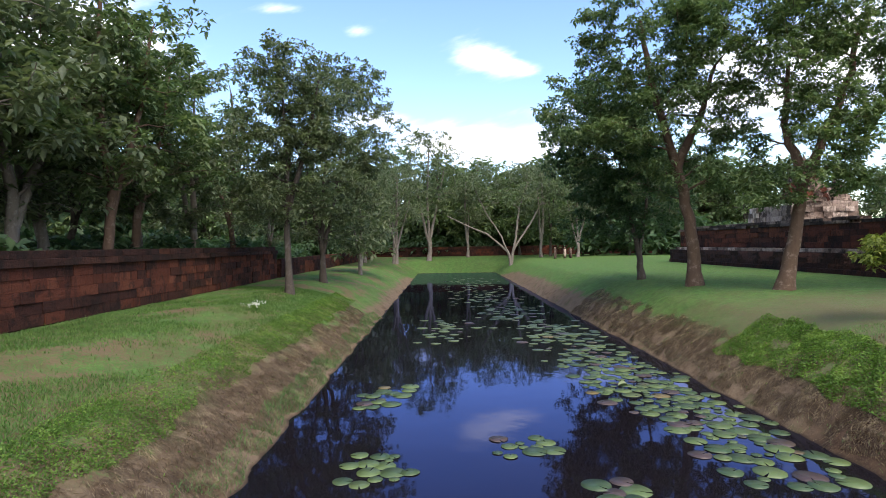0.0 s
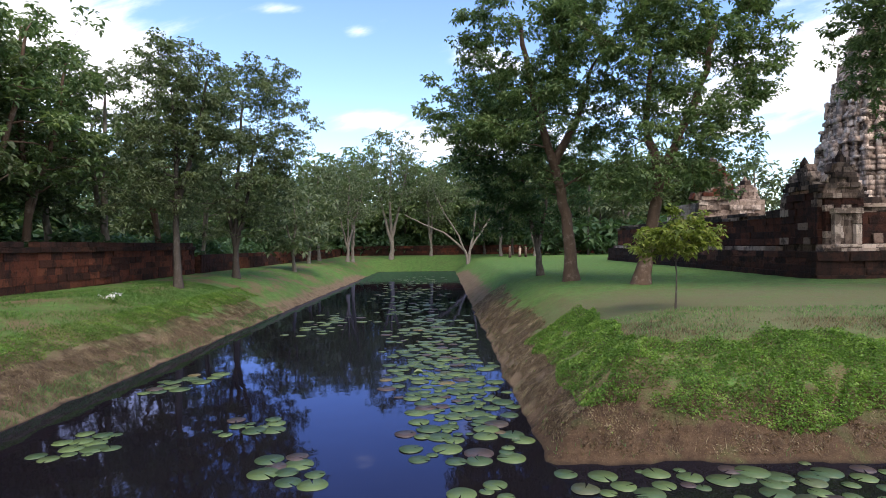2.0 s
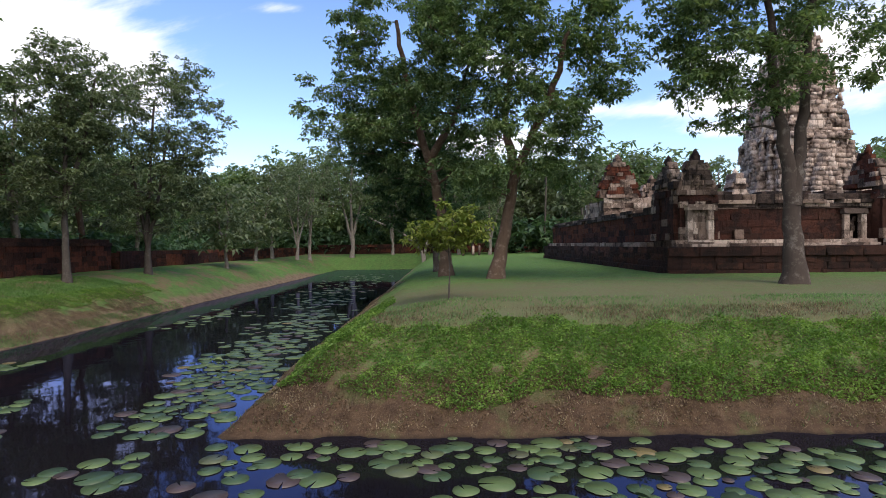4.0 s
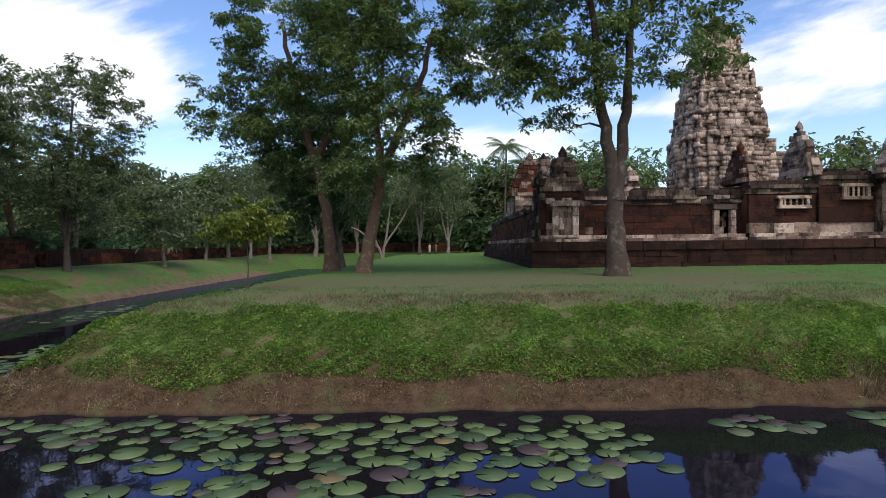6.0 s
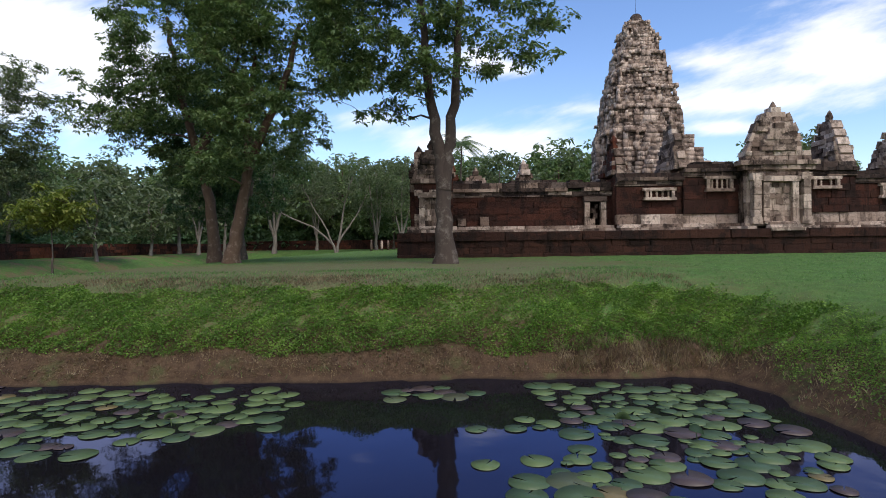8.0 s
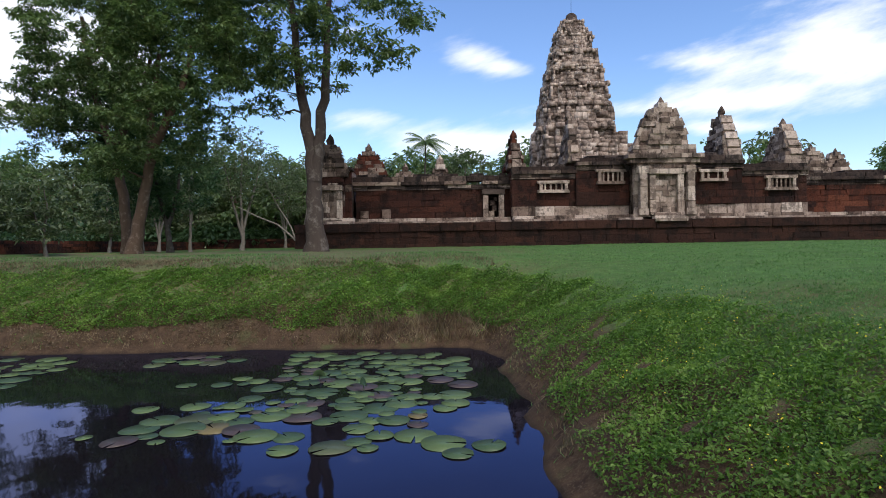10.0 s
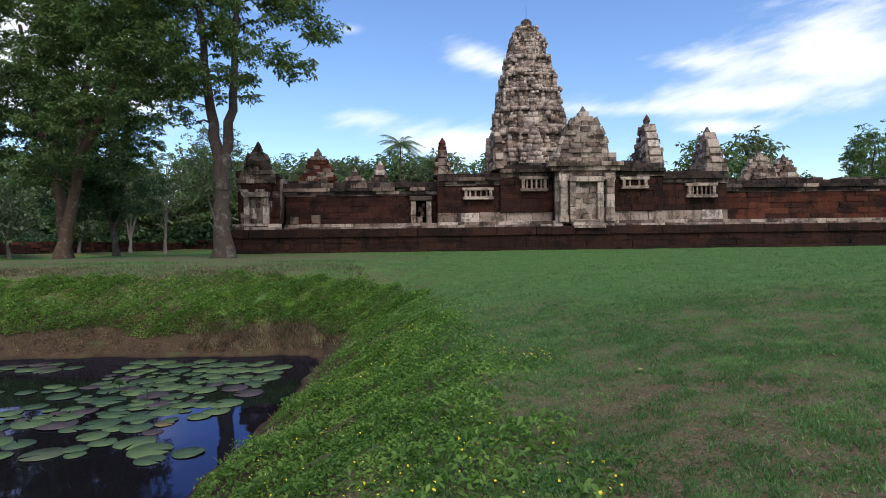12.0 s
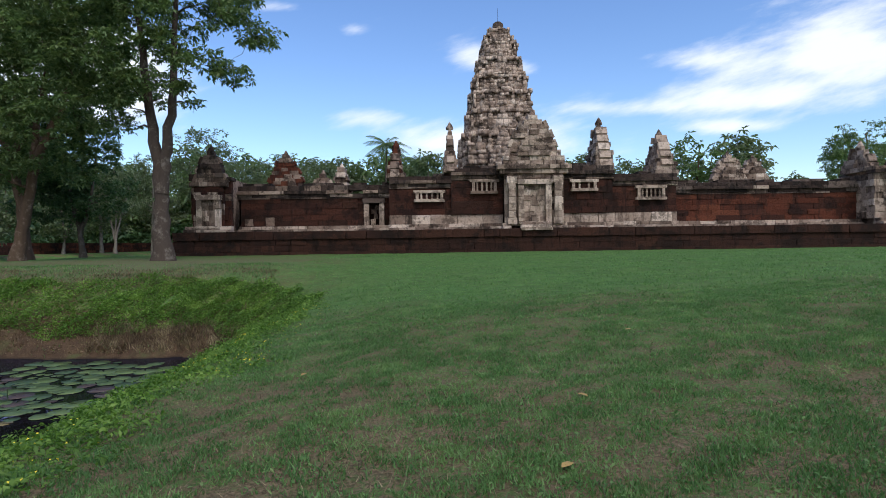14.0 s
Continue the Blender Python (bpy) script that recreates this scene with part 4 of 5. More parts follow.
wing_l = holder("gallery_wing", (36.5, 35, LEDGE), "long dark-red laterite gallery wall with a ruined black-stained roof", "gallery", GAL)
core(wing_l, 32.4, 40.7, 35.2, 38.0, LEDGE, 6.95, M_LATERITE)
courses(wing_l, 0, 32.4, 40.7, 35.0, LEDGE + 0.4, 6.95, M_LATERITE, 0.42, (0.9, 2.1), 0.3, -1, 0, M_PLINTH, 0.35)
block(wing_l, M_SAND_DARK, (34.5, 34.98, 5.25), (0.6, 0.34, 0.6))
block(wing_l, M_SAND_DARK, (33.0, 34.98, 5.2), (0.55, 0.34, 0.5))
ledge(wing_l, 32.4, 40.7, 34.2)
roof(wing_l, 32.2, 43.0, 35.0, 6.95, 0.85)

side_door = holder("gallery_doorway", (41.8, 35, LEDGE), "small sandstone doorway in the laterite gallery wall", "doorway", GAL)
core(side_door, 40.7, 43.0, 35.6, 38, LEDGE, 6.95, M_PLINTH)
courses(side_door, 0, 40.7, 43.0, 35.1, 6.5, 6.95, M_LATERITE, 0.42, (0.9, 1.4), 0.3, -1)
doorway(side_door, 41.85, 35.0, LEDGE + 0.42, 0.72, 1.55, False, 0.36, None, M_ROOF)
for sgn in (-1, 1):
    courses(side_door, 0, 41.85 + sgn * 0.93 - 0.22, 41.85 + sgn * 0.93 + 0.22, 35.06, LEDGE + 0.4, 6.5, M_LATERITE, 0.42, (0.4, 0.6), 0.5, -1, 0, M_PLINTH, 0.3)
for dx, z, w, h in ((-0.1, 5.15, 0.34, 0.45), (0.08, 5.55, 0.28, 0.36), (-0.05, 5.92, 0.36, 0.34), (0.16, 6.2, 0.22, 0.28)):
    block(side_door, M_SAND_DARK, (41.85 + dx, 35.3, z), (w, 0.22, h), "fallen_stone")
ledge(side_door, 40.7, 43.0, 34.2)

mid_l = holder("gallery_hall", (46, 34, LEDGE), "laterite gallery hall with a sandstone base and balustered windows", "gallery", GAL)
core(mid_l, 43.0, 50.9, 34.3, 38.5, LEDGE, 8.0, M_LATERITE)
courses(mid_l, 0, 43.0, 50.9, 34.05, LEDGE + 0.4, 5.55, M_SAND, 0.55, (0.9, 1.9), 0.35, -1, 0, M_SAND_DARK, 0.2)
courses(mid_l, 0, 43.0, 47.3, 34.1, 5.55, 7.35, M_LATERITE, 0.42, (0.9, 2.0), 0.3, -1, 0, M_PLINTH, 0.3)
courses(mid_l, 0, 47.3, 50.9, 33.9, 5.55, 7.85, M_LATERITE, 0.42, (0.9, 2.0), 0.3, -1, 0, M_PLINTH, 0.3)
window(mid_l, 45.8, 34.0, 6.85, 1.5, 0.42, 4)
window(mid_l, 49.6, 33.8, 7.45, 1.3, 0.62, 4)
ledge(mid_l, 43.0, 50.9, 33.2)
roof(mid_l, 43.0, 47.4, 34.1, 7.5, 0.75)
roof(mid_l, 47.3, 51.0, 33.9, 8.0, 0.75)

gopura = holder("gate_pavilion", (52.9, 33, LEDGE), "carved pale sandstone gate pavilion with a blind door and pediment", "pavilion", GAL)
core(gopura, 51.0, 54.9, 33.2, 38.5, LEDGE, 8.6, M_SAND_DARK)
courses(gopura, 0, 50.9, 54.9, 33.0, LEDGE + 0.4, 8.3, M_SAND, 0.40, (0.45, 1.1), 0.35, -1, 0, M_SAND_DARK, 0.4, 0.05)
doorway(gopura, 52.9, 32.8, LEDGE + 0.45, 1.45, 2.5, True, 0.4)
for sgn in (-1, 1):
    for k in range(7):
        block(gopura, M_SAND, (52.9 + sgn * 1.55, 32.72, LEDGE + 0.5 + k * 0.46), (0.48 if k not in (0, 6) else 0.66, 0.5, 0.45), "pilaster_stone")
courses(gopura, 0, 50.6, 55.2, 32.8, 8.2, 8.5, M_SAND, 0.3, (0.6, 1.2), 0.8, -1, 0, M_SAND_DARK, 0.3)
courses(gopura, 0, 50.4, 55.4, 32.65, 8.5, 8.8, M_SAND_DARK, 0.3, (0.6, 1.2), 0.9, -1, 0, M_SAND, 0.3)
courses(gopura, 0, 50.8, 55.0, 32.9, 8.8, 9.4, M_SAND_DARK, 0.3, (0.5, 1.0), 0.9, -1, 0.0, M_SAND, 0.4)
pediment(gopura, 0, 52.9, 33.1, 9.4, 3.3, 2.8, 0.8, M_SAND_DARK, M_SAND, 1, 0.62)
for k in range(3):
    block(gopura, M_SAND, (52.9, 32.55 - 0.25 * k, LEDGE + 0.3 - 0.17 * k), (1.9 + 0.1 * k, 0.5, 0.2), "step")
ledge(gopura, 50.7, 55.1, 32.5)

mid_r = holder("gallery_hall", (59, 34, LEDGE), "laterite gallery hall with sandstone base, windows and spiked gables", "gallery", GAL)
core(mid_r, 54.9, 63.0, 34.3, 38.5, LEDGE, 8.0, M_LATERITE)
courses(mid_r, 0, 54.9, 63.0, 34.05, LEDGE + 0.4, 5.55, M_SAND, 0.55, (0.9, 1.9), 0.35, -1, 0, M_SAND_DARK, 0.3)
courses(mid_r, 0, 54.9, 58.5, 33.9, 5.55, 7.85, M_LATERITE, 0.42, (0.9, 2.0), 0.3, -1, 0, M_PLINTH, 0.4)
courses(mid_r, 0, 58.5, 63.0, 34.1, 5.55, 7.35, M_LATERITE, 0.42, (0.9, 2.0), 0.3, -1, 0, M_PLINTH, 0.4)
window(mid_r, 56.5, 33.8, 7.45, 1.3, 0.42, 2)
window(mid_r, 61.2, 34.0, 6.9, 1.5, 0.6, 5)
ledge(mid_r, 54.9, 63.0, 33.2)
roof(mid_r, 54.8, 58.6, 33.9, 8.0, 0.85)
roof(mid_r, 58.5, 63.1, 34.1, 7.5, 0.75)
pediment(mid_r, 1, 58.1, 35.8, 8.7, 3.2, 3.4, 1.6, M_SAND_DARK, M_SAND, 2, 0.8)
pediment(mid_r, 1, 62.5, 35.9, 8.2, 3.2, 3.0, 1.6, M_SAND_DARK, M_SAND, 3, 0.8)
pediment(mid_l, 1, 43.4, 35.8, 8.2, 3.0, 2.4, 1.25, M_LATERITE_RED, M_SAND_DARK, 4, 0.8)
pediment(mid_l, 1, 47.3, 35.8, 8.5, 3.4, 3.4, 1.0, M_SAND_DARK, M_SAND, 5, 0.8)

wing_r = holder("gallery_wing", (69, 35, LEDGE), "long orange-red laterite gallery wall with a stained cornice", "gallery", GAL)
core(wing_r, 63.0, 76.2, 35.2, 38.0, LEDGE, 6.95, M_LATERITE)
courses(wing_r, 0, 63.0, 76.2, 34.9, LEDGE + 0.4, 6.85, M_LATERITE_RED, 0.42, (1.0, 2.2), 0.3, -1, 0, M_LATERITE, 0.3)
ledge(wing_r, 63.0, 76.2, 34.1)
roof(wing_r, 63.0, 76.3, 34.9, 6.9, 0.75)


def corner(x0, x1, peak, label, wall, trim, gable):
    """A corner pavilion: stepped walls, blind door and pediments to two sides."""
    cx = (x0 + x1) / 2
    pv = holder("corner_pavilion", (cx, 33, LEDGE), label, "pavilion", "corner pavilions of the gallery")
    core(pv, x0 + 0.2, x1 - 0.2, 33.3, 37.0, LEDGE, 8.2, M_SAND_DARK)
    courses(pv, 0, x0, x1, 33.2, LEDGE + 0.4, 8.0, wall, 0.42, (0.6, 1.2), 0.35, -1, 0, trim, 0.3, 0.06)
    courses(pv, 1, 33.2, 37.0, x0, LEDGE + 0.4, 8.0, wall, 0.42, (0.6, 1.3), 0.35, -1, 0, trim, 0.25, 0.06)
    courses(pv, 0, cx - 1.1, cx + 0.9, 32.9, LEDGE + 0.4, 7.6, wall, 0.40, (0.4, 0.8), 0.35, -1, 0, trim, 0.4, 0.06)
    doorway(pv, cx, 32.72, LEDGE + 0.42, 0.9, 1.75, True, 0.34)
    courses(pv, 0, cx - 1.35, cx + 1.15, 32.8, 7.6, 7.9, M_SAND_DARK, 0.3, (0.5, 0.9), 0.7, -1, 0, M_SAND, 0.2)
    courses(pv, 0, x0 - 0.1, x1 + 0.1, 33.0, 8.0, 8.45, M_ROOF, 0.22, (0.5, 1.1), 0.9, -1, 0.1, M_SAND_DARK, 0.2)
    pediment(pv, 0, cx, 32.9, 7.9, 2.0, peak - 7.9, 0.7, gable, trim, 6, 0.7)
    pediment(pv, 1, x0 + 0.5, 35.2, 8.2, 2.6, peak - 8.3, 1.2, gable, trim, 7, 0.7)
    ledge(pv, x0 - 0.2, x1 + 0.2, 32.2)
    return pv


corner(29.7, 32.4, 10.0, "ruined corner pavilion of laterite and pale sandstone", M_LATERITE, M_SAND_DARK, M_ROOF)
corner(76.2, 80.1, 10.2, "corner pavilion of pale sandstone with a broken gable", M_SAND, M_SAND_DARK, M_SAND)

west = holder("side_gallery", (29.8, 55, LEDGE), "side gallery wall of red laterite with a pale sandstone ledge", "gallery", GAL)
core(west, 30.3, 33.0, 37, 73, LEDGE, 6.6, M_LATERITE)
courses(west, 1, 37, 73, 30.0, LEDGE + 0.35, 6.7, M_LATERITE_RED, 0.45, (1.2, 2.6), 0.4, -1, 0.0, M_LATERITE, 0.4)
courses(west, 1, 37, 73, 29.4, LEDGE, LEDGE + 0.3, M_SAND, 0.3, (1.2, 2.6), 0.9, -1, 0.03, M_SAND_DARK, 0.3)
courses(west, 1, 37, 73, 29.9, 6.7, 7.2, M_ROOF, 0.25, (1.0, 2.4), 0.9, -1, 0.15, M_SAND_DARK, 0.2)
inner = holder("side_gate", (33.5, 52, LEDGE), "ruined pale sandstone gate of the side gallery", "pavilion", GAL)
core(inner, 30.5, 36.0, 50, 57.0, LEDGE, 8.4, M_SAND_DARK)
courses(inner, 1, 50, 57, 30.2, LEDGE + 0.3, 8.6, M_SAND, 0.45, (0.7, 1.4), 0.4, -1, 0.03, M_SAND_DARK, 0.4, 0.1)
courses(inner, 0, 30.2, 36, 49.9, LEDGE + 0.3, 8.8, M_SAND, 0.45, (0.7, 1.4), 0.4, -1, 0.03, M_SAND_DARK, 0.4, 0.1)
pediment(inner, 0, 31.6, 50.0, 8.8, 3.6, 3.6, 0.9, M_SAND_DARK, M_LATERITE_RED, 8, 0.7, 0.4)
pediment(inner, 0, 35.0, 51.0, 8.6, 2.2, 2.0, 0.9, M_SAND_DARK, M_SAND, 9, 0.7, 0.4)
small = holder("shrine_ruin", (38.3, 42, LEDGE), "small broken sandstone shrine inside the courtyard", "shrine")
pediment(small, 0, 38.3, 42, LEDGE, 1.5, 5.5, 1.6, M_SAND, M_SAND_DARK, 10, 0.25, 0.42)
for i, (x, y, w, top) in enumerate(((77.3, 55, 4.0, 12.6), (80.3, 55.6, 3.4, 12.2))):
    lib = holder("library_ruin", (x, y, LEDGE), "pale sandstone courtyard building with a pointed gable", "library", "courtyard libraries")
    core(lib, x - w / 2 + 0.2, x + w / 2 - 0.2, y + 0.3, y + 5, LEDGE, 9.6, M_SAND_DARK)
    courses(lib, 0, x - w / 2, x + w / 2, y, 7.5, 9.8, M_SAND, 0.45, (0.6, 1.2), 0.5, -1, 0, M_SAND_DARK, 0.4, 0.06)
    pediment(lib, 0, x, y, 9.8, w * 0.85, top - 9.8, 0.9, M_SAND_DARK, M_SAND, 11 + i, 0.7, 0.4)


# ---- the sanctuary tower ----
TX, TY = 53.5, 60.4
tower = holder("sanctuary_tower", (TX, TY, 4.6), "tall tiered tower of weathered grey and cream sandstone", "tower")
tower.scale = (0.95, 0.95, 1.114)


def redent(r):
    """The stepped square plan of half width r, one quarter turned four times."""
    q = [(r, -0.36 * r), (r, 0.36 * r), (0.96 * r, 0.36 * r), (0.96 * r, 0.62 * r), (0.87 * r, 0.62 * r), (0.87 * r, 0.87 * r), (0.62 * r, 0.87 * r), (0.62 * r, 0.96 * r), (0.36 * r, 0.96 * r)]
    pts = []
    for k in range(4):
        c, s = (1, 0, -1, 0)[k], (0, 1, 0, -1)[k]
        pts += [(x * c - y * s, x * s + y * c) for x, y in q]
    return pts


def ring(bx, r, z, h, out=0.0, size=(0.45, 0.95), depth=0.6, wild=0.07):
    pts = redent(r + out)
    for (x0, y0), (x1, y1) in zip(pts, pts[1:] + pts[:1]):
        L = math.hypot(x1 - x0, y1 - y0)
        if L < 0.05:
            continue
        dx, dy = (x1 - x0) / L, (y1 - y0) / L
        nx, ny = dy, -dx
        n = max(1, round(L / bx.r.uniform(*size)))
        for i in range(n):
            o = bx.r.uniform(-wild, wild) - depth / 2
            t = (i + 0.5) / n * L
            bx.add((x0 + dx * t + nx * o, y0 + dy * t + ny * o, z + h / 2), (L / n + 0.02, depth, h * bx.r.uniform(0.93, 1.03)), 0.035, math.atan2(dy, dx))


def antefix(bx, x, y, z, w, h, turn):
    """An upright pointed roof stone in three narrowing pieces."""
    for k, (s, a, b) in enumerate(((1.0, 0.0, 0.45), (0.75, 0.45, 0.78), (0.4, 0.78, 1.0))):
        bx.add((x, y, z + h * (a + b) / 2), (w * s, 0.32, h * (b - a)), 0.03, turn, 0.8)


TIERS = [(12.2, 14.6, 4.45, 4.15), (14.6, 16.7, 4.05, 3.75), (16.7, 18.6, 3.65, 3.35), (18.6, 20.4, 3.2, 2.95), (20.4, 22.1, 2.7, 2.4), (22.1, 23.5, 2.05, 1.9), (23.5, 24.6, 1.75, 1.5), (24.6, 25.3, 1.2, 1.0)]
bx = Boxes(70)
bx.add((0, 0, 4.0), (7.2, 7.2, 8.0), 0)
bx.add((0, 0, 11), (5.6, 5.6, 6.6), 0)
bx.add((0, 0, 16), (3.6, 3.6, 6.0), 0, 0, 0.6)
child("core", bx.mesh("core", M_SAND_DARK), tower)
bx = Boxes(71)
z = 0.0
while z < 7.6:
    ring(bx, 4.25, z, 0.45, 0.25 if z < 0.9 else (0.3 if z > 6.6 else 0.0))
    z += 0.45
child("body", bx.mesh("body", M_SAND), tower)
for ti, (z0, z1, r0, r1) in enumerate(TIERS):
    bx = Boxes(80 + ti)
    z = z0
    while z < z1 - 0.05:
        h = min(bx.r.uniform(0.24, 0.52), z1 - z)
        if z1 - z - h < 0.15:
            h = z1 - z
        t = (z - z0) / (z1 - z0)
        r = r0 + (r1 - r0) * t
        out = 0.14 if t < 0.15 else (0.20 if t > 0.72 else (-0.20 if t > 0.3 else -0.05))
        ring(bx, r, z - LEDGE, h, out * min(1.0, r / 2.5), (0.35, 1.15), 0.9, 0.19 * min(1.0, r / 2.5))
        z += h
    for i in range(int(34 * r0 / 4)):
        a = bx.r.uniform(0, 2 * math.pi)
        q = max(abs(math.cos(a)), abs(math.sin(a)))
        rr = r0 * bx.r.uniform(0.93, 1.04) / max(q, 0.80)
        bx.add((math.cos(a) * rr, math.sin(a) * rr, bx.r.uniform(z0, z1) - LEDGE), (bx.r.uniform(0.4, 1.1), 0.42, bx.r.uniform(0.22, 0.5)), 0.06, round(a / (math.pi / 2)) * math.pi / 2 + math.pi / 2, bx.r.uniform(0.6, 1.0))
    for k in range(4):
        c, s = (1, 0, -1, 0)[k], (0, 1, 0, -1)[k]
        for x, y, w, f in ((1.0, 0.0, 0.42, 1.0), (0.98, -0.34, 0.20, 0.75), (0.98, 0.34, 0.20, 0.75), (0.93, 0.60, 0.18, 0.8), (0.93, -0.60, 0.18, 0.8), (0.86, 0.86, 0.2, 0.95)):
            px, py = x * r0 * c - y * r0 * s, x * r0 * s + y * r0 * c
            antefix(bx, px, py, z0 + 0.25 - LEDGE, w * r0 * bx.r.uniform(0.7, 1.2), (z1 - z0) * 0.92 * f * bx.r.uniform(0.5, 1.15), math.pi / 2 * (k + 1))
    child("tier", bx.mesh("tier", M_SAND), tower)
V, F = [], []
zz = np.array([20.6, 21.0, 21.1, 21.3, 21.55, 21.75, 21.85])
tube(V, F, np.stack([zz * 0, zz * 0, zz], 1), np.array([0.8, 0.9, 0.62, 0.68, 0.62, 0.35, 0.02]), 12)
child("finial", mesh_of("finial", V[0], F[0], M_ROOF, True), tower, "dark lotus-bud finial stone")
V, F = [], []
zz = np.array([21.6, 22.4, 23.2])
tube(V, F, np.stack([zz * 0, zz * 0, zz], 1), np.array([0.03, 0.025, 0.015]), 6)
child("lightning_rod", mesh_of("lightning_rod", V[0], F[0], M_IRON), tower, "thin dark iron lightning rod")
# porches to the four sides
for k in range(4):
    bx = Boxes(99 + k)
    a = math.pi / 2 * k
    c, s = math.cos(a), math.sin(a)
    for w, d, top in ((3.6, 5.0, 9.8), (3.0, 6.0, 8.0)):
        if k == 2 and d > 5.5:
            continue
        n = round(top / 0.42)
        for i in range(n):
            hh = i * 0.42
            t = max(0.0, (hh - top * 0.62) / (top * 0.38))
            ww = w * (1 - 0.9 * t ** 1.2)
            m = max(1, round(ww / 0.7))
            for j in range(m):
                u = -ww / 2 + (j + 0.5) * ww / m
                dd = d + bx.r.uniform(-0.08, 0.08) - 0.5
                bx.add((c * dd - s * u, s * dd + c * u, hh + 0.21), (1.0, ww / m + 0.01, 0.43), 0.04, a)
    child("porch", bx.mesh("porch", M_SAND), tower, "stepped porch with a pointed gable")
bx = Boxes(98)
for i in range(24):
    hh = i * 0.42
    for j, (xo, dz) in enumerate(((5.6, 0), (6.6, 1.3), (7.6, 2.6))):
        if hh < 9.6 - dz:
            for u in (-1.2, -0.4, 0.4, 1.2):
                bx.add((xo + bx.r.uniform(-0.06, 0.06), u * (1 - 0.4 * max(0, hh - 6 + dz) / 4), hh + 0.21), (1.05, 0.82, 0.43), 0.05)
child("vestibule", bx.mesh("vestibule", M_SAND), tower, "vestibule stepping down beside the tower")


# ---- water lilies ----
def pad_mesh(seed):
    r = np.random.RandomState(seed)
    n = 18
    a = np.linspace(0.10, 2 * np.pi - 0.10, n)
    rad = 0.5 * (1 + 0.03 * np.sin(3 * a + seed) + r.uniform(-0.02, 0.02, n))
    v = [(0.05, 0, 0.0)]
    v += [(math.cos(t) * q, math.sin(t) * q, 0.005 * math.sin(2 * t + seed)) for t, q in zip(a, rad)]
    v += [(x, y, z - 0.012) for x, y, z in v[1:]]
    tri = [(0, i, i + 1) for i in range(1, n)]
    for i in range(1, n):
        tri += [(i, i + n, i + n + 1), (i, i + n + 1, i + 1)]
    return np.array(v, float), np.array(tri)


PADS = [pad_mesh(i) for i in range(5)]
PAD_MESHES = [mesh_of("lily_pad", v, f, M_PAD) for v, f in PADS]
lr = np.random.RandomState(5)
# patches: centre x, y, half sizes, how many
PATCHES = [
    (8.2, 17.5, 1.4, 4.0, 90), (7.5, 24.0, 1.9, 5.0, 95), (6.8, 34.0, 2.2, 6.0, 90), (5.5, 46.0, 2.6, 7.0, 70), (4.5, 60.0, 3.2, 9.0, 70), (3.5, 80.0, 4.0, 12.0, 60),
    (-2.4, 21.0, 0.9, 1.4, 16), (-1.8, 14.4, 0.8, 0.9, 14), (2.4, 15.8, 0.9, 0.7, 12), (0.3, 38.0, 1.6, 5.0, 36), (4.0, 13.0, 0.5, 0.5, 4), (4.2, 12.2, 1.0, 0.5, 5),
    (14.0, 11.2, 3.2, 1.2, 44), (18.2, 10.8, 2.6, 1.6, 60), (22.3, 9.6, 2.2, 2.1, 66), (25.8, 10.0, 1.9, 1.8, 42), (20.0, 7.4, 2.6, 0.7, 20), (31.3, 11.2, 0.9, 0.5, 12),
    (36.2, 9.9, 1.9, 1.7, 75), (36.0, 7.0, 1.9, 1.3, 50), (33.6, 5.6, 1.4, 0.9, 22), (33.2, 8.6, 0.9, 0.6, 5), (37.0, 4.4, 1.4, 0.8, 12), (12.0, 8.8, 1.2, 0.8, 12), (8.5, 10.5, 1.0, 0.9, 10),
]
placed = []
for px, py, sx, sy, n in PATCHES:
    for _ in range(n * 6):
        if n <= 0:
            break
        x, y = px + np.clip(lr.normal(0, 0.55), -1.15, 1.15) * sx, py + np.clip(lr.normal(0, 0.55), -1.15, 1.15) * sy
        size = lr.uniform(0.44, 0.76) if lr.rand() > 0.18 else lr.uniform(0.22, 0.38)
        if float(shore(x, y)) > -size * 0.6:
            continue
        if any(abs(x - q[0]) + abs(y - q[1]) < 3 and math.hypot(x - q[0], y - q[1]) < 0.36 * (size + q[2]) for q in placed):
            continue
        placed.append((x, y, size))
        n -= 1
near = [p for p in placed if p[0] > 11.5 and p[1] < 12.6]
near = sorted(near, key=lambda p: p[1])[:300]
near_set = set(near)
far_v, far_f, n = [], [], 0
for i, (x, y, s) in enumerate(placed):
    z, turn, var = 0.010 + 0.014 * lr.rand(), lr.uniform(0, 360), lr.randint(5)
    if (x, y, s) in near_set:
        ob = new("lily_pad", PAD_MESHES[var])
        ob.matrix_world = pose(x, y, z, lr.normal(0, 0.7), lr.normal(0, 0.7), turn) @ Matrix.Diagonal((s, s, s, 1))
        tagged(ob, "round notched green lily pad floating on the water", "lily pad", "lily pads on the moat")
    else:
        v, f = PADS[var]
        c, q = math.cos(radians(turn)), math.sin(radians(turn))
        far_v.append(np.stack([x + s * (v[:, 0] * c - v[:, 1] * q), y + s * (v[:, 0] * q + v[:, 1] * c), z + v[:, 2] * s], 1))
        far_f.append(f + n)
        n += len(v)
ob = new("lily_pads", mesh_of("lily_pads", np.concatenate(far_v), np.concatenate(far_f), M_PAD))
tagged(ob, "many green lily pads spread along the moat", "lily pads", kind="stuff")


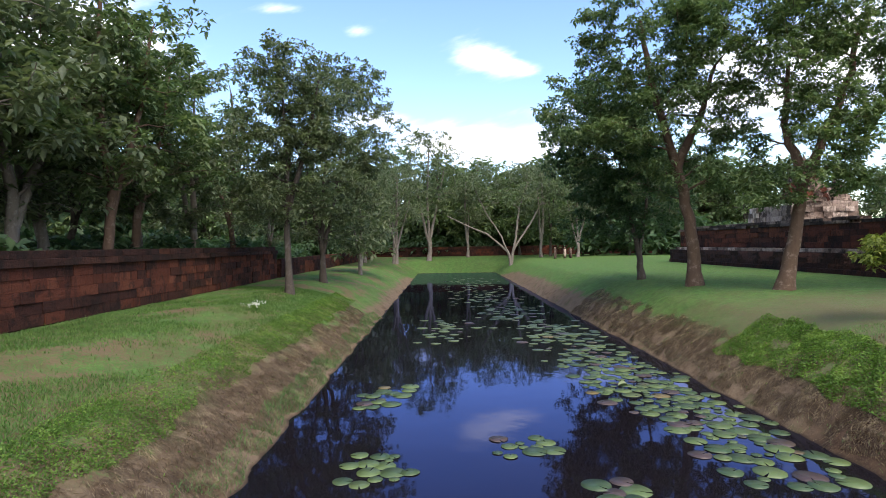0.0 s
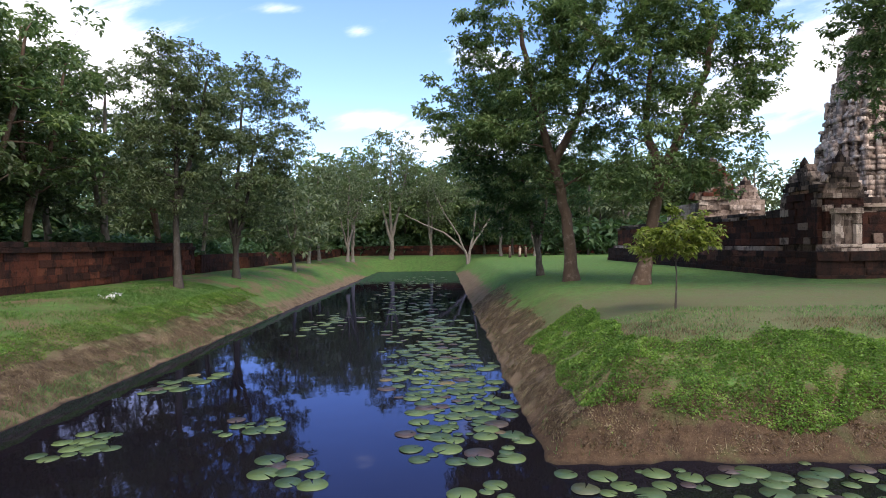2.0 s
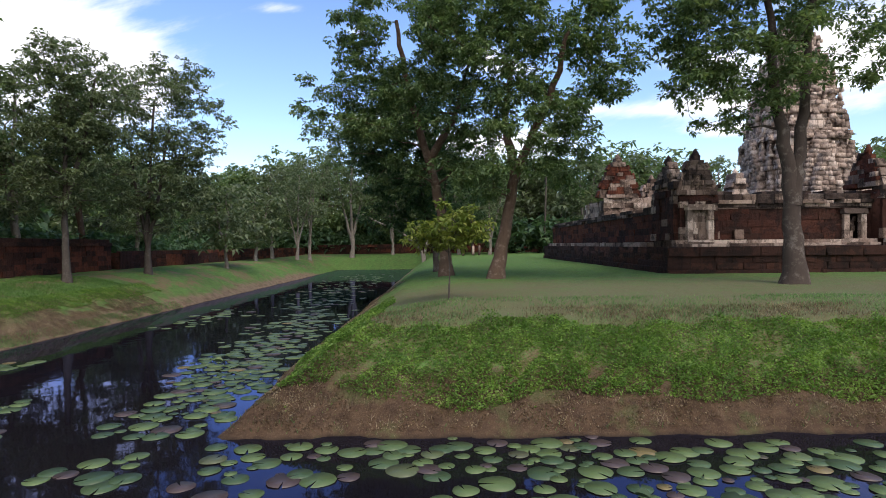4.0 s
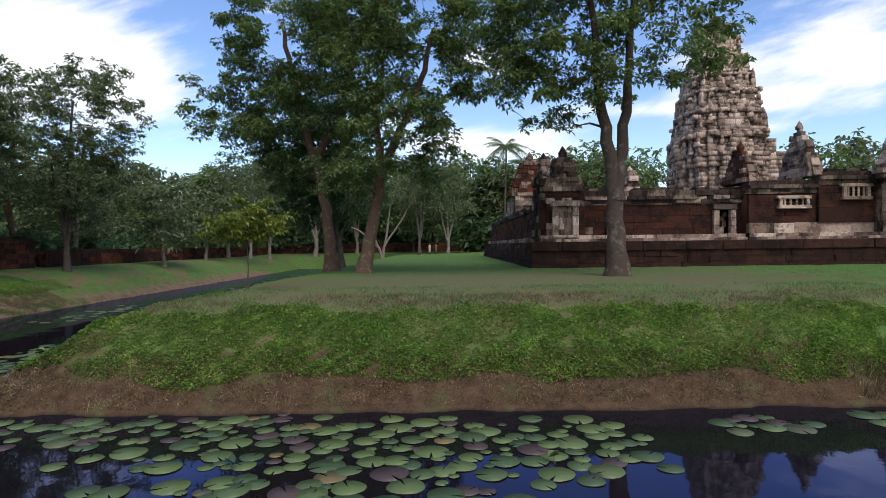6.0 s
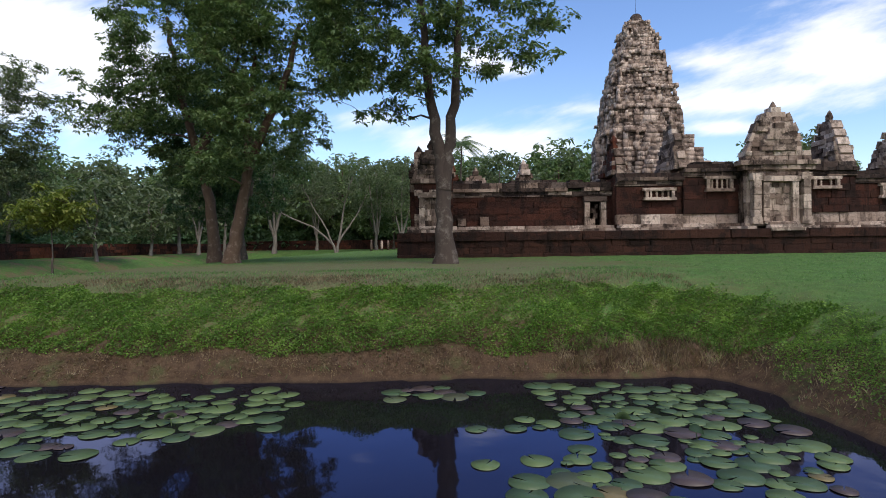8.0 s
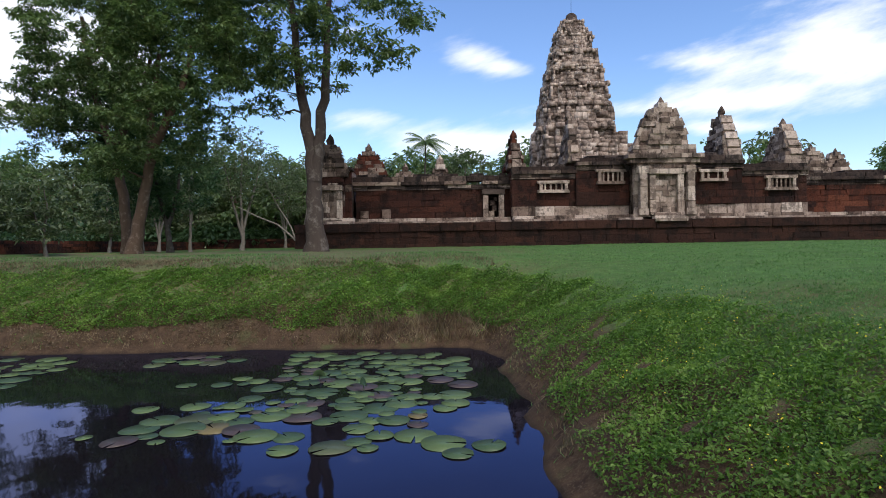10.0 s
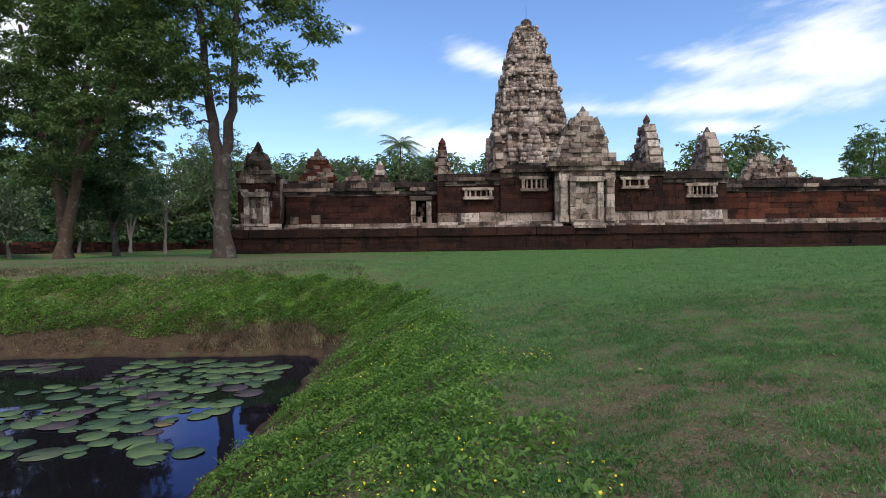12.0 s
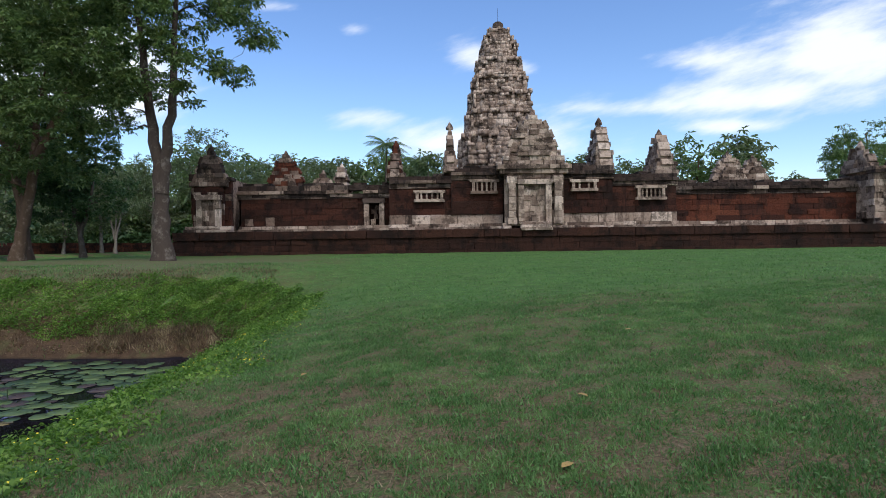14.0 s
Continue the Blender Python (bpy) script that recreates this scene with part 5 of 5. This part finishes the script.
# ---- grass, weeds and straw ----
def scatter(n, x0, x1, y0, y1, seed, keep):
    r = np.random.RandomState(seed)
    x, y = r.uniform(x0, x1, n), r.uniform(y0, y1, n)
    d = shore(x, y)
    m = keep(x, y, d, r)
    x, y = x[m], y[m]
    return np.stack([x, y, land(x, y)], 1), r


def patchy(x, y):
    """Uneven growth, 0 to 1."""
    v = 0.5 + 0.25 * np.sin(x * 0.83 + 2.1 * np.sin(y * 0.41)) + 0.2 * np.sin(y * 1.13 + 1.7 * np.sin(x * 0.57 + 1)) + 0.15 * np.sin(x * 2.7 - y * 2.1)
    return np.clip(v, 0, 1)


def blades(p, r, h, w):
    n = len(p)
    a = r.uniform(0, 2 * np.pi, n)
    lean = r.normal(0, 0.5, (n, 2))
    hh = h * r.uniform(0.5, 1.4, n)
    s = np.stack([np.cos(a), np.sin(a), 0 * a], 1) * w
    tip = p + np.stack([lean[:, 0] * hh, lean[:, 1] * hh, hh], 1)
    v = np.stack([p - s, p + s, tip], 1).reshape(-1, 3)
    return v, np.arange(3 * n).reshape(-1, 3)


def lying(p, r, length, w):
    """Flattened stalks that follow the slope."""
    n = len(p)
    a = r.uniform(0, 2 * np.pi, n)
    d = np.stack([np.cos(a), np.sin(a)], 1) * (length * r.uniform(0.4, 1.3, n))[:, None]
    tip = np.concatenate([p[:, :2] + d, (land(p[:, 0] + d[:, 0], p[:, 1] + d[:, 1]) + r.uniform(0.01, 0.07, n))[:, None]], 1)
    s = np.stack([-np.sin(a), np.cos(a), r.normal(0, 0.4, n)], 1) * w * 0.5
    v = np.stack([p - s, p + s, tip], 1).reshape(-1, 3)
    return v, np.arange(3 * n).reshape(-1, 3)


def stuff(name, v, f, material, label, category):
    tagged(new(name, mesh_of(name, v, f, material)), label, category, kind="stuff")


def tufts(p, r, count, radius):
    """Several blades round each tuft's foot."""
    q = np.repeat(p, count, 0)
    q[:, :2] += r.normal(0, radius, (len(q), 2))
    q[:, 2] = land(q[:, 0], q[:, 1])
    return q


def turf(x, y):
    """Where the lawn grows in clumps, 0 to 1; bare soil and straw between."""
    big = patchy(x * 1.3 + 2, y * 1.5)
    clump = 0.5 + 0.5 * np.sin(x * 7.1 + 2.3 * np.sin(y * 3.1)) * np.sin(y * 8.3 + 2.1 * np.sin(x * 2.7 + 1))
    fine = 0.5 + 0.5 * np.sin(x * 17.0 + 3 * np.sin(y * 9.0)) * np.sin(y * 19.0 + 2 * np.sin(x * 11.0))
    return np.clip((0.55 + 0.55 * big) * (0.25 + 0.55 * clump + 0.5 * fine) - 0.05, 0, 1)


p, r = scatter(130000, 38.5, 56, -4.0, 7, 1, lambda x, y, d, r: (d > 2.0) & (np.abs(x - 45.2) < 3.0 + 0.85 * (y + 6)) & (r.rand(len(x)) < np.clip(3.0 * turf(x, y) - 1.12, 0.03, 1) * np.clip(1.25 - (y + 4) / 12, 0.12, 1)))
stuff("lawn_grass", *blades(tufts(p, r, 6, 0.032), r, 0.034, 0.0055), M_GRASS, "short tufted lawn grass with bare patches between", "grass")
p, r = scatter(110000, 40, 82, 3, 31, 41, lambda x, y, d, r: (d > 3.0) & (r.rand(len(x)) < (0.3 + patchy(x * 0.7, y * 1.9)) * np.clip(1.25 - y / 32, 0.2, 1)))
stuff("far_lawn_grass", *blades(p, r, 0.045, 0.016), M_GRASS, "even green lawn before the temple", "grass")
p, r = scatter(110000, 40, 57, -4.5, 7, 51, lambda x, y, d, r: (d > 3.0) & (r.rand(len(x)) < (1.1 - turf(x, y)) * np.clip(1.1 - (y + 4) / 12, 0.1, 1)))
p[:, 2] += 0.008
stuff("dry_lawn_blades", *lying(p, r, 0.055, 0.0055), M_STRAW, "dry straw blades on the worn lawn", "straw")
p, r = scatter(110000, -9.0, -4.4, 4, 42, 52, lambda x, y, d, r: (d > 0.1) & (d < 2.3 + 0.8 * patchy(x, y * 0.6)) & (r.rand(len(x)) < 1.15 - 0.6 * patchy(x * 0.7, y * 0.9)))
p[:, 2] += 0.03
stuff("slope_straw", *lying(p, r, 0.24, 0.013), M_STRAW, "dry straw matted on the sloping bank", "straw")
p, r = scatter(60000, 9.4, 13.0, 14, 46, 53, lambda x, y, d, r: (d > 0.1) & (d < 1.9 + 0.6 * patchy(x, y * 0.6)))
p[:, 2] += 0.03
stuff("far_slope_straw", *lying(p, r, 0.26, 0.016), M_STRAW, "pale dry straw on the bank of the long moat arm", "straw")
p, r = scatter(60000, 40, 56, -4.5, 6, 21, lambda x, y, d, r: (d > 2.6) & (r.rand(len(x)) < np.clip(2.6 * turf(x, y) - 0.8, 0, 1) * np.clip(1.25 - (y + 4) / 11, 0.1, 1)))
p[:, 2] += r.uniform(0.005, 0.035, len(p))
stuff("lawn_clover", *leaves(p, r, 0.032, 0.8, 0.45), M_GRASS, "small broad-leaved plants among the lawn grass", "grass")
p, r = scatter(70000, 10, 40, 12, 20, 2, lambda x, y, d, r: (d > 2.6) & (d < 8) & (r.rand(len(x)) < 0.8 * patchy(x, y) - 0.1))
stuff("bank_grass", *blades(p, r, 0.09, 0.012), M_GRASS, "rough grass along the top of the bank", "grass")
p, r = scatter(110000, -14.8, -6.5, 5, 42, 3, lambda x, y, d, r: (d > 3.0 + 0.5 * patchy(y, x)) & (r.rand(len(x)) < np.clip(3.0 * patchy(x * 0.9 + 1, y * 0.55) - 0.75, 0.04, 1)))
stuff("side_grass", *blades(p, r, 0.10, 0.014), M_GRASS_BRIGHT, "bright uneven grass beside the moat bank", "grass")
p, r = scatter(60000, -6.6, -4.7, 4, 44, 54, lambda x, y, d, r: (d > 0.02) & (d < 0.75) & (r.rand(len(x)) < 0.8 * patchy(x * 1.3, y * 0.9)))
stuff("waterside_grass", *blades(p, r, 0.12, 0.012), M_GRASS, "green grass fringe along the moat's edge", "grass")
p, r = scatter(80000, 10, 40, 13, 18.5, 31, lambda x, y, d, r: (d > 2.9) & (d < 5.2) & (r.rand(len(x)) < 0.9 * patchy(y * 1.3, x * 0.8)))
stuff("dry_bank_grass", *blades(p, r, 0.10, 0.010), M_STRAW, "strip of dry brown grass above the weeds", "straw")
p, r = scatter(90000, -6.5, 41, 5, 40, 32, lambda x, y, d, r: (d > 0.15) & (d < 1.5) & (r.rand(len(x)) < 0.45 * patchy(x * 2.1, y * 2.3) * np.clip(d, 0.2, 1)))
p[:, 2] += r.uniform(0.0, 0.06, len(p))
stuff("sparse_weeds", *leaves(p, r, 0.07, 0.7, 0.5), M_WEED, "scattered small weeds on the bare bank", "weeds")
# leafy weeds on the slope
p, r = scatter(520000, 9.5, 44, 12.5, 24, 4, lambda x, y, d, r: (d > 0.42 + 0.6 * patchy(y, x * 0.9) + 0.5 * np.clip((14.0 - x) / 3.0, 0, 1)) & (d < 3.1 + 0.7 * patchy(x * 1.3, y)) & ((y < 17) | (x < 16)) & (r.rand(len(x)) < 0.45 + 0.8 * patchy(x * 0.8, y * 1.4)))
p[:, 2] += r.uniform(0.15, 1.0, len(p)) * (0.05 + 0.34 * patchy(p[:, 0] * 3.3, p[:, 1] * 3.7) ** 2 * np.clip((p[:, 0] - 8) / 8, 0.3, 1))
stuff("bank_weeds", *leaves(p, r, 0.074, 1.0, 0.65), M_WEED, "low bright green leafy weeds covering the bank", "weeds")
p, r = scatter(300000, 37.5, 46.5, -5, 16.5, 6, lambda x, y, d, r: (d > 0.3) & ((x > 39.5) | (y > 12)) & (r.rand(len(x)) < (0.75 * patchy(x * 1.1, y) + 0.45) * np.clip(1.75 - np.abs(d - 2.0) / (1.75 - 0.06 * y) - 0.5 * patchy(x * 2.3, y * 1.9), 0, 1)))
p[:, 2] += r.uniform(0.1, 1.0, len(p)) * (0.03 + 0.24 * patchy(p[:, 0] * 4.1, p[:, 1] * 4.3) ** 2 * np.clip((46.0 - p[:, 0]) / 4.0, 0.15, 1))
stuff("near_weeds", *leaves(p, r, 0.062, 0.8, 0.5), M_WEED, "small leafy weeds on the rounded bank shoulder", "weeds")
p, r = scatter(140000, -9, -6.0, 5, 45, 8, lambda x, y, d, r: (d > 1.7 + 0.5 * patchy(y * 1.1, x)) & (d < 3.4) & (r.rand(len(x)) < 0.9 * patchy(x * 0.9, y * 0.6) + 0.3))
p[:, 2] += r.uniform(0.0, 0.10, len(p))
stuff("side_weeds", *leaves(p, r, 0.060, 0.6, 0.55), M_WEED, "patches of leafy weeds on the moat bank", "weeds")
p, r = scatter(260000, -7.5, 41, 3, 40, 9, lambda x, y, d, r: (d > 0.15) & (d < 1.5) & (r.rand(len(x)) < 0.75))
stuff("dry_straw", *blades(p, r, 0.10, 0.010), M_STRAW, "dry straw and dead stalks along the water", "straw")
p, r = scatter(150000, -8, 41.5, 3, 40, 16, lambda x, y, d, r: (d > 0.08) & (d < 2.1) & (r.rand(len(x)) < 0.25 + 0.75 * patchy(x * 1.9, y * 1.7)))
p[:, 2] += 0.03
stuff("lying_straw", *lying(p, r, 0.26, 0.011), M_STRAW, "loose dry stalks lying down the bare bank", "straw")
p, r = scatter(2200, 34.8, 39.8, 12.4, 14.0, 10, lambda x, y, d, r: (d > 0.1) & (d < 0.9))
stuff("dead_stalks", *blades(p, r, 0.34, 0.013), M_STRAW, "tall dead grass stalks at the moat corner", "straw")
p, r = scatter(3400, 40, 46, -4.5, 9, 12, lambda x, y, d, r: (d > 1.2) & (d < 4.6) & (r.rand(len(x)) < patchy(x * 1.7, y * 1.7) - 0.2))
p[:, 2] += 0.12
stuff("yellow_flowers", *leaves(p, r, 0.024, 1.2, 0.9), M_FLOWER, "tiny yellow flowers among the weeds", "flowers")
p, r = scatter(60000, 9.8, 41.5, 12.0, 15.5, 14, lambda x, y, d, r: (d > 0.1) & (d < 1.7) & (r.rand(len(x)) < 0.15 + 0.75 * patchy(x * 2.3, y * 1.9)))
p[:, 2] += 0.02 + r.uniform(0, 0.02, len(p))
stuff("leaf_litter", *leaves(p, r, 0.06, 0.8, 0.55), M_STRAW, "scattered dry leaf litter on the bare bank", "litter")
p, r = scatter(60000, -6, 41, 3, 40, 15, lambda x, y, d, r: (d > 0.02) & (d < 0.4) & (r.rand(len(x)) < patchy(x * 1.3, y * 1.3)))
stuff("shore_grass", *blades(p, r, 0.13, 0.010), M_GRASS, "fringe of grass at the water's edge", "grass")


# ---- small things ----
def stone_post(x, y, h):
    po = holder("stone_post", at(x, y), "weathered pale stone boundary post on the lawn", "post", "boundary posts")
    bx = Boxes(int(x * 10))
    bx.add((0, 0, h * 0.42), (0.42, 0.38, h), 0.03, 0.1, 0.85)
    child("shaft", bx.mesh("shaft", M_SAND_DARK), po)
    bx = Boxes(int(x * 10) + 1)
    bx.add((0, 0, h * 0.92 + 0.12), (0.34, 0.3, 0.26), 0.03, 0.2, 0.5)
    child("cap", bx.mesh("cap", M_SAND_DARK), po)


for x, y, h in ((19.4, 100.0, 1.9), (21.2, 100.6, 1.8), (22.3, 101.0, 1.7)):
    stone_post(x, y, h)


def curled_leaf(x, y, s, turn, tilt):
    """A lily leaf that stands up from the water on its stalk, folded in two."""
    cl = holder("lily_leaf", (x, y, 0.0), "curled grey-green lily leaf standing above the water", "lily leaf", "standing lily leaves")
    n = 9
    a = np.linspace(0, np.pi, n)
    v = [(0, 0, 0)]
    for side in (-1, 1):
        v += [(math.cos(t) * s * 0.5, side * math.sin(t) * s * 0.28, math.sin(t) * s * 0.42) for t in a]
    f = [(0, i, i + 1) for i in range(1, n)] + [(0, n + i + 1, n + i) for i in range(1, n)]
    lf = child("blade", mesh_of("blade", np.array(v, float), np.array(f), M_PAD), cl)
    lf.matrix_basis = pose(0, 0, 0.16, tilt, 0, turn)
    V, F = [], []
    tube(V, F, [(0.05, 0.02, -0.3), (0.02, 0, 0.0), (0, 0, 0.17)], [0.012, 0.011, 0.010], 5)
    child("stalk", mesh_of("stalk", V[0], F[0], M_PAD), cl)


for i in range(5):
    x, y = ((36.4, 8.6), (19.5, 9.3), (24.2, 9.6), (8.0, 20.0))[i % 4]
    curled_leaf(x + lr.normal(0, 0.8), y + lr.normal(0, 0.6), lr.uniform(0.26, 0.38), lr.uniform(0, 360), lr.uniform(-35, 35))


def white_weed(x, y, seed):
    r = np.random.RandomState(seed)
    w = holder("flowering_weed", at(x, y), "small weed with white flower heads on the bank", "weed")
    V, F, tips = [], [], []
    for i in range(14):
        tip = np.array([r.normal(0, 0.28), r.normal(0, 0.28), r.uniform(0.25, 0.55)])
        tips.append(tip)
        V, F = [], []
        tube(V, F, curve_pts((0, 0, -0.03), tip, 4, r, 0.05, 0.02), np.linspace(0.012, 0.005, 4), 4)
        child("stem", mesh_of("stem", V[-1], F[-1], M_GRASS), w)
    c = np.repeat(np.array(tips), 9, 0) + r.normal(0, 0.05, (126, 3))
    child("flower_head", mesh_of("flower_head", *leaves(c, r, 0.07, 0.6, 0.8), M_PETAL), w, "white flower heads")
    c = np.repeat(np.array(tips) * 0.6, 8, 0) + r.normal(0, 0.08, (112, 3))
    child("foliage", mesh_of("foliage", *leaves(c, r, 0.11, 0.4, 0.5), M_WEED), w)


white_weed(-9.6, 29.5, 2)


def fallen_leaf(x, y, turn):
    v = np.array([(-0.09, 0, 0.012), (-0.03, 0.045, 0.03), (0.05, 0.04, 0.028), (0.1, 0, 0.012), (0.05, -0.04, 0.03), (-0.03, -0.045, 0.026)])
    f = [(0, 1, 5), (1, 2, 4), (1, 4, 5), (2, 3, 4)]
    ob = new("fallen_leaf", mesh_of("fallen_leaf", v, f, M_DRYLEAF))
    ob.matrix_world = pose(x, y, ground_z(x, y) + 0.02, 0, 0, turn) @ Matrix.Diagonal((0.6, 0.6, 0.6, 1))
    tagged(ob, "curled dry yellow-brown leaf lying on the lawn", "leaf", "fallen leaves")


for x, y, a in ((47.15, -2.75, 40), (47.6, -1.3, 130), (44.9, 0.4, 250), (49.0, 1.8, 10)):
    fallen_leaf(x, y, a)
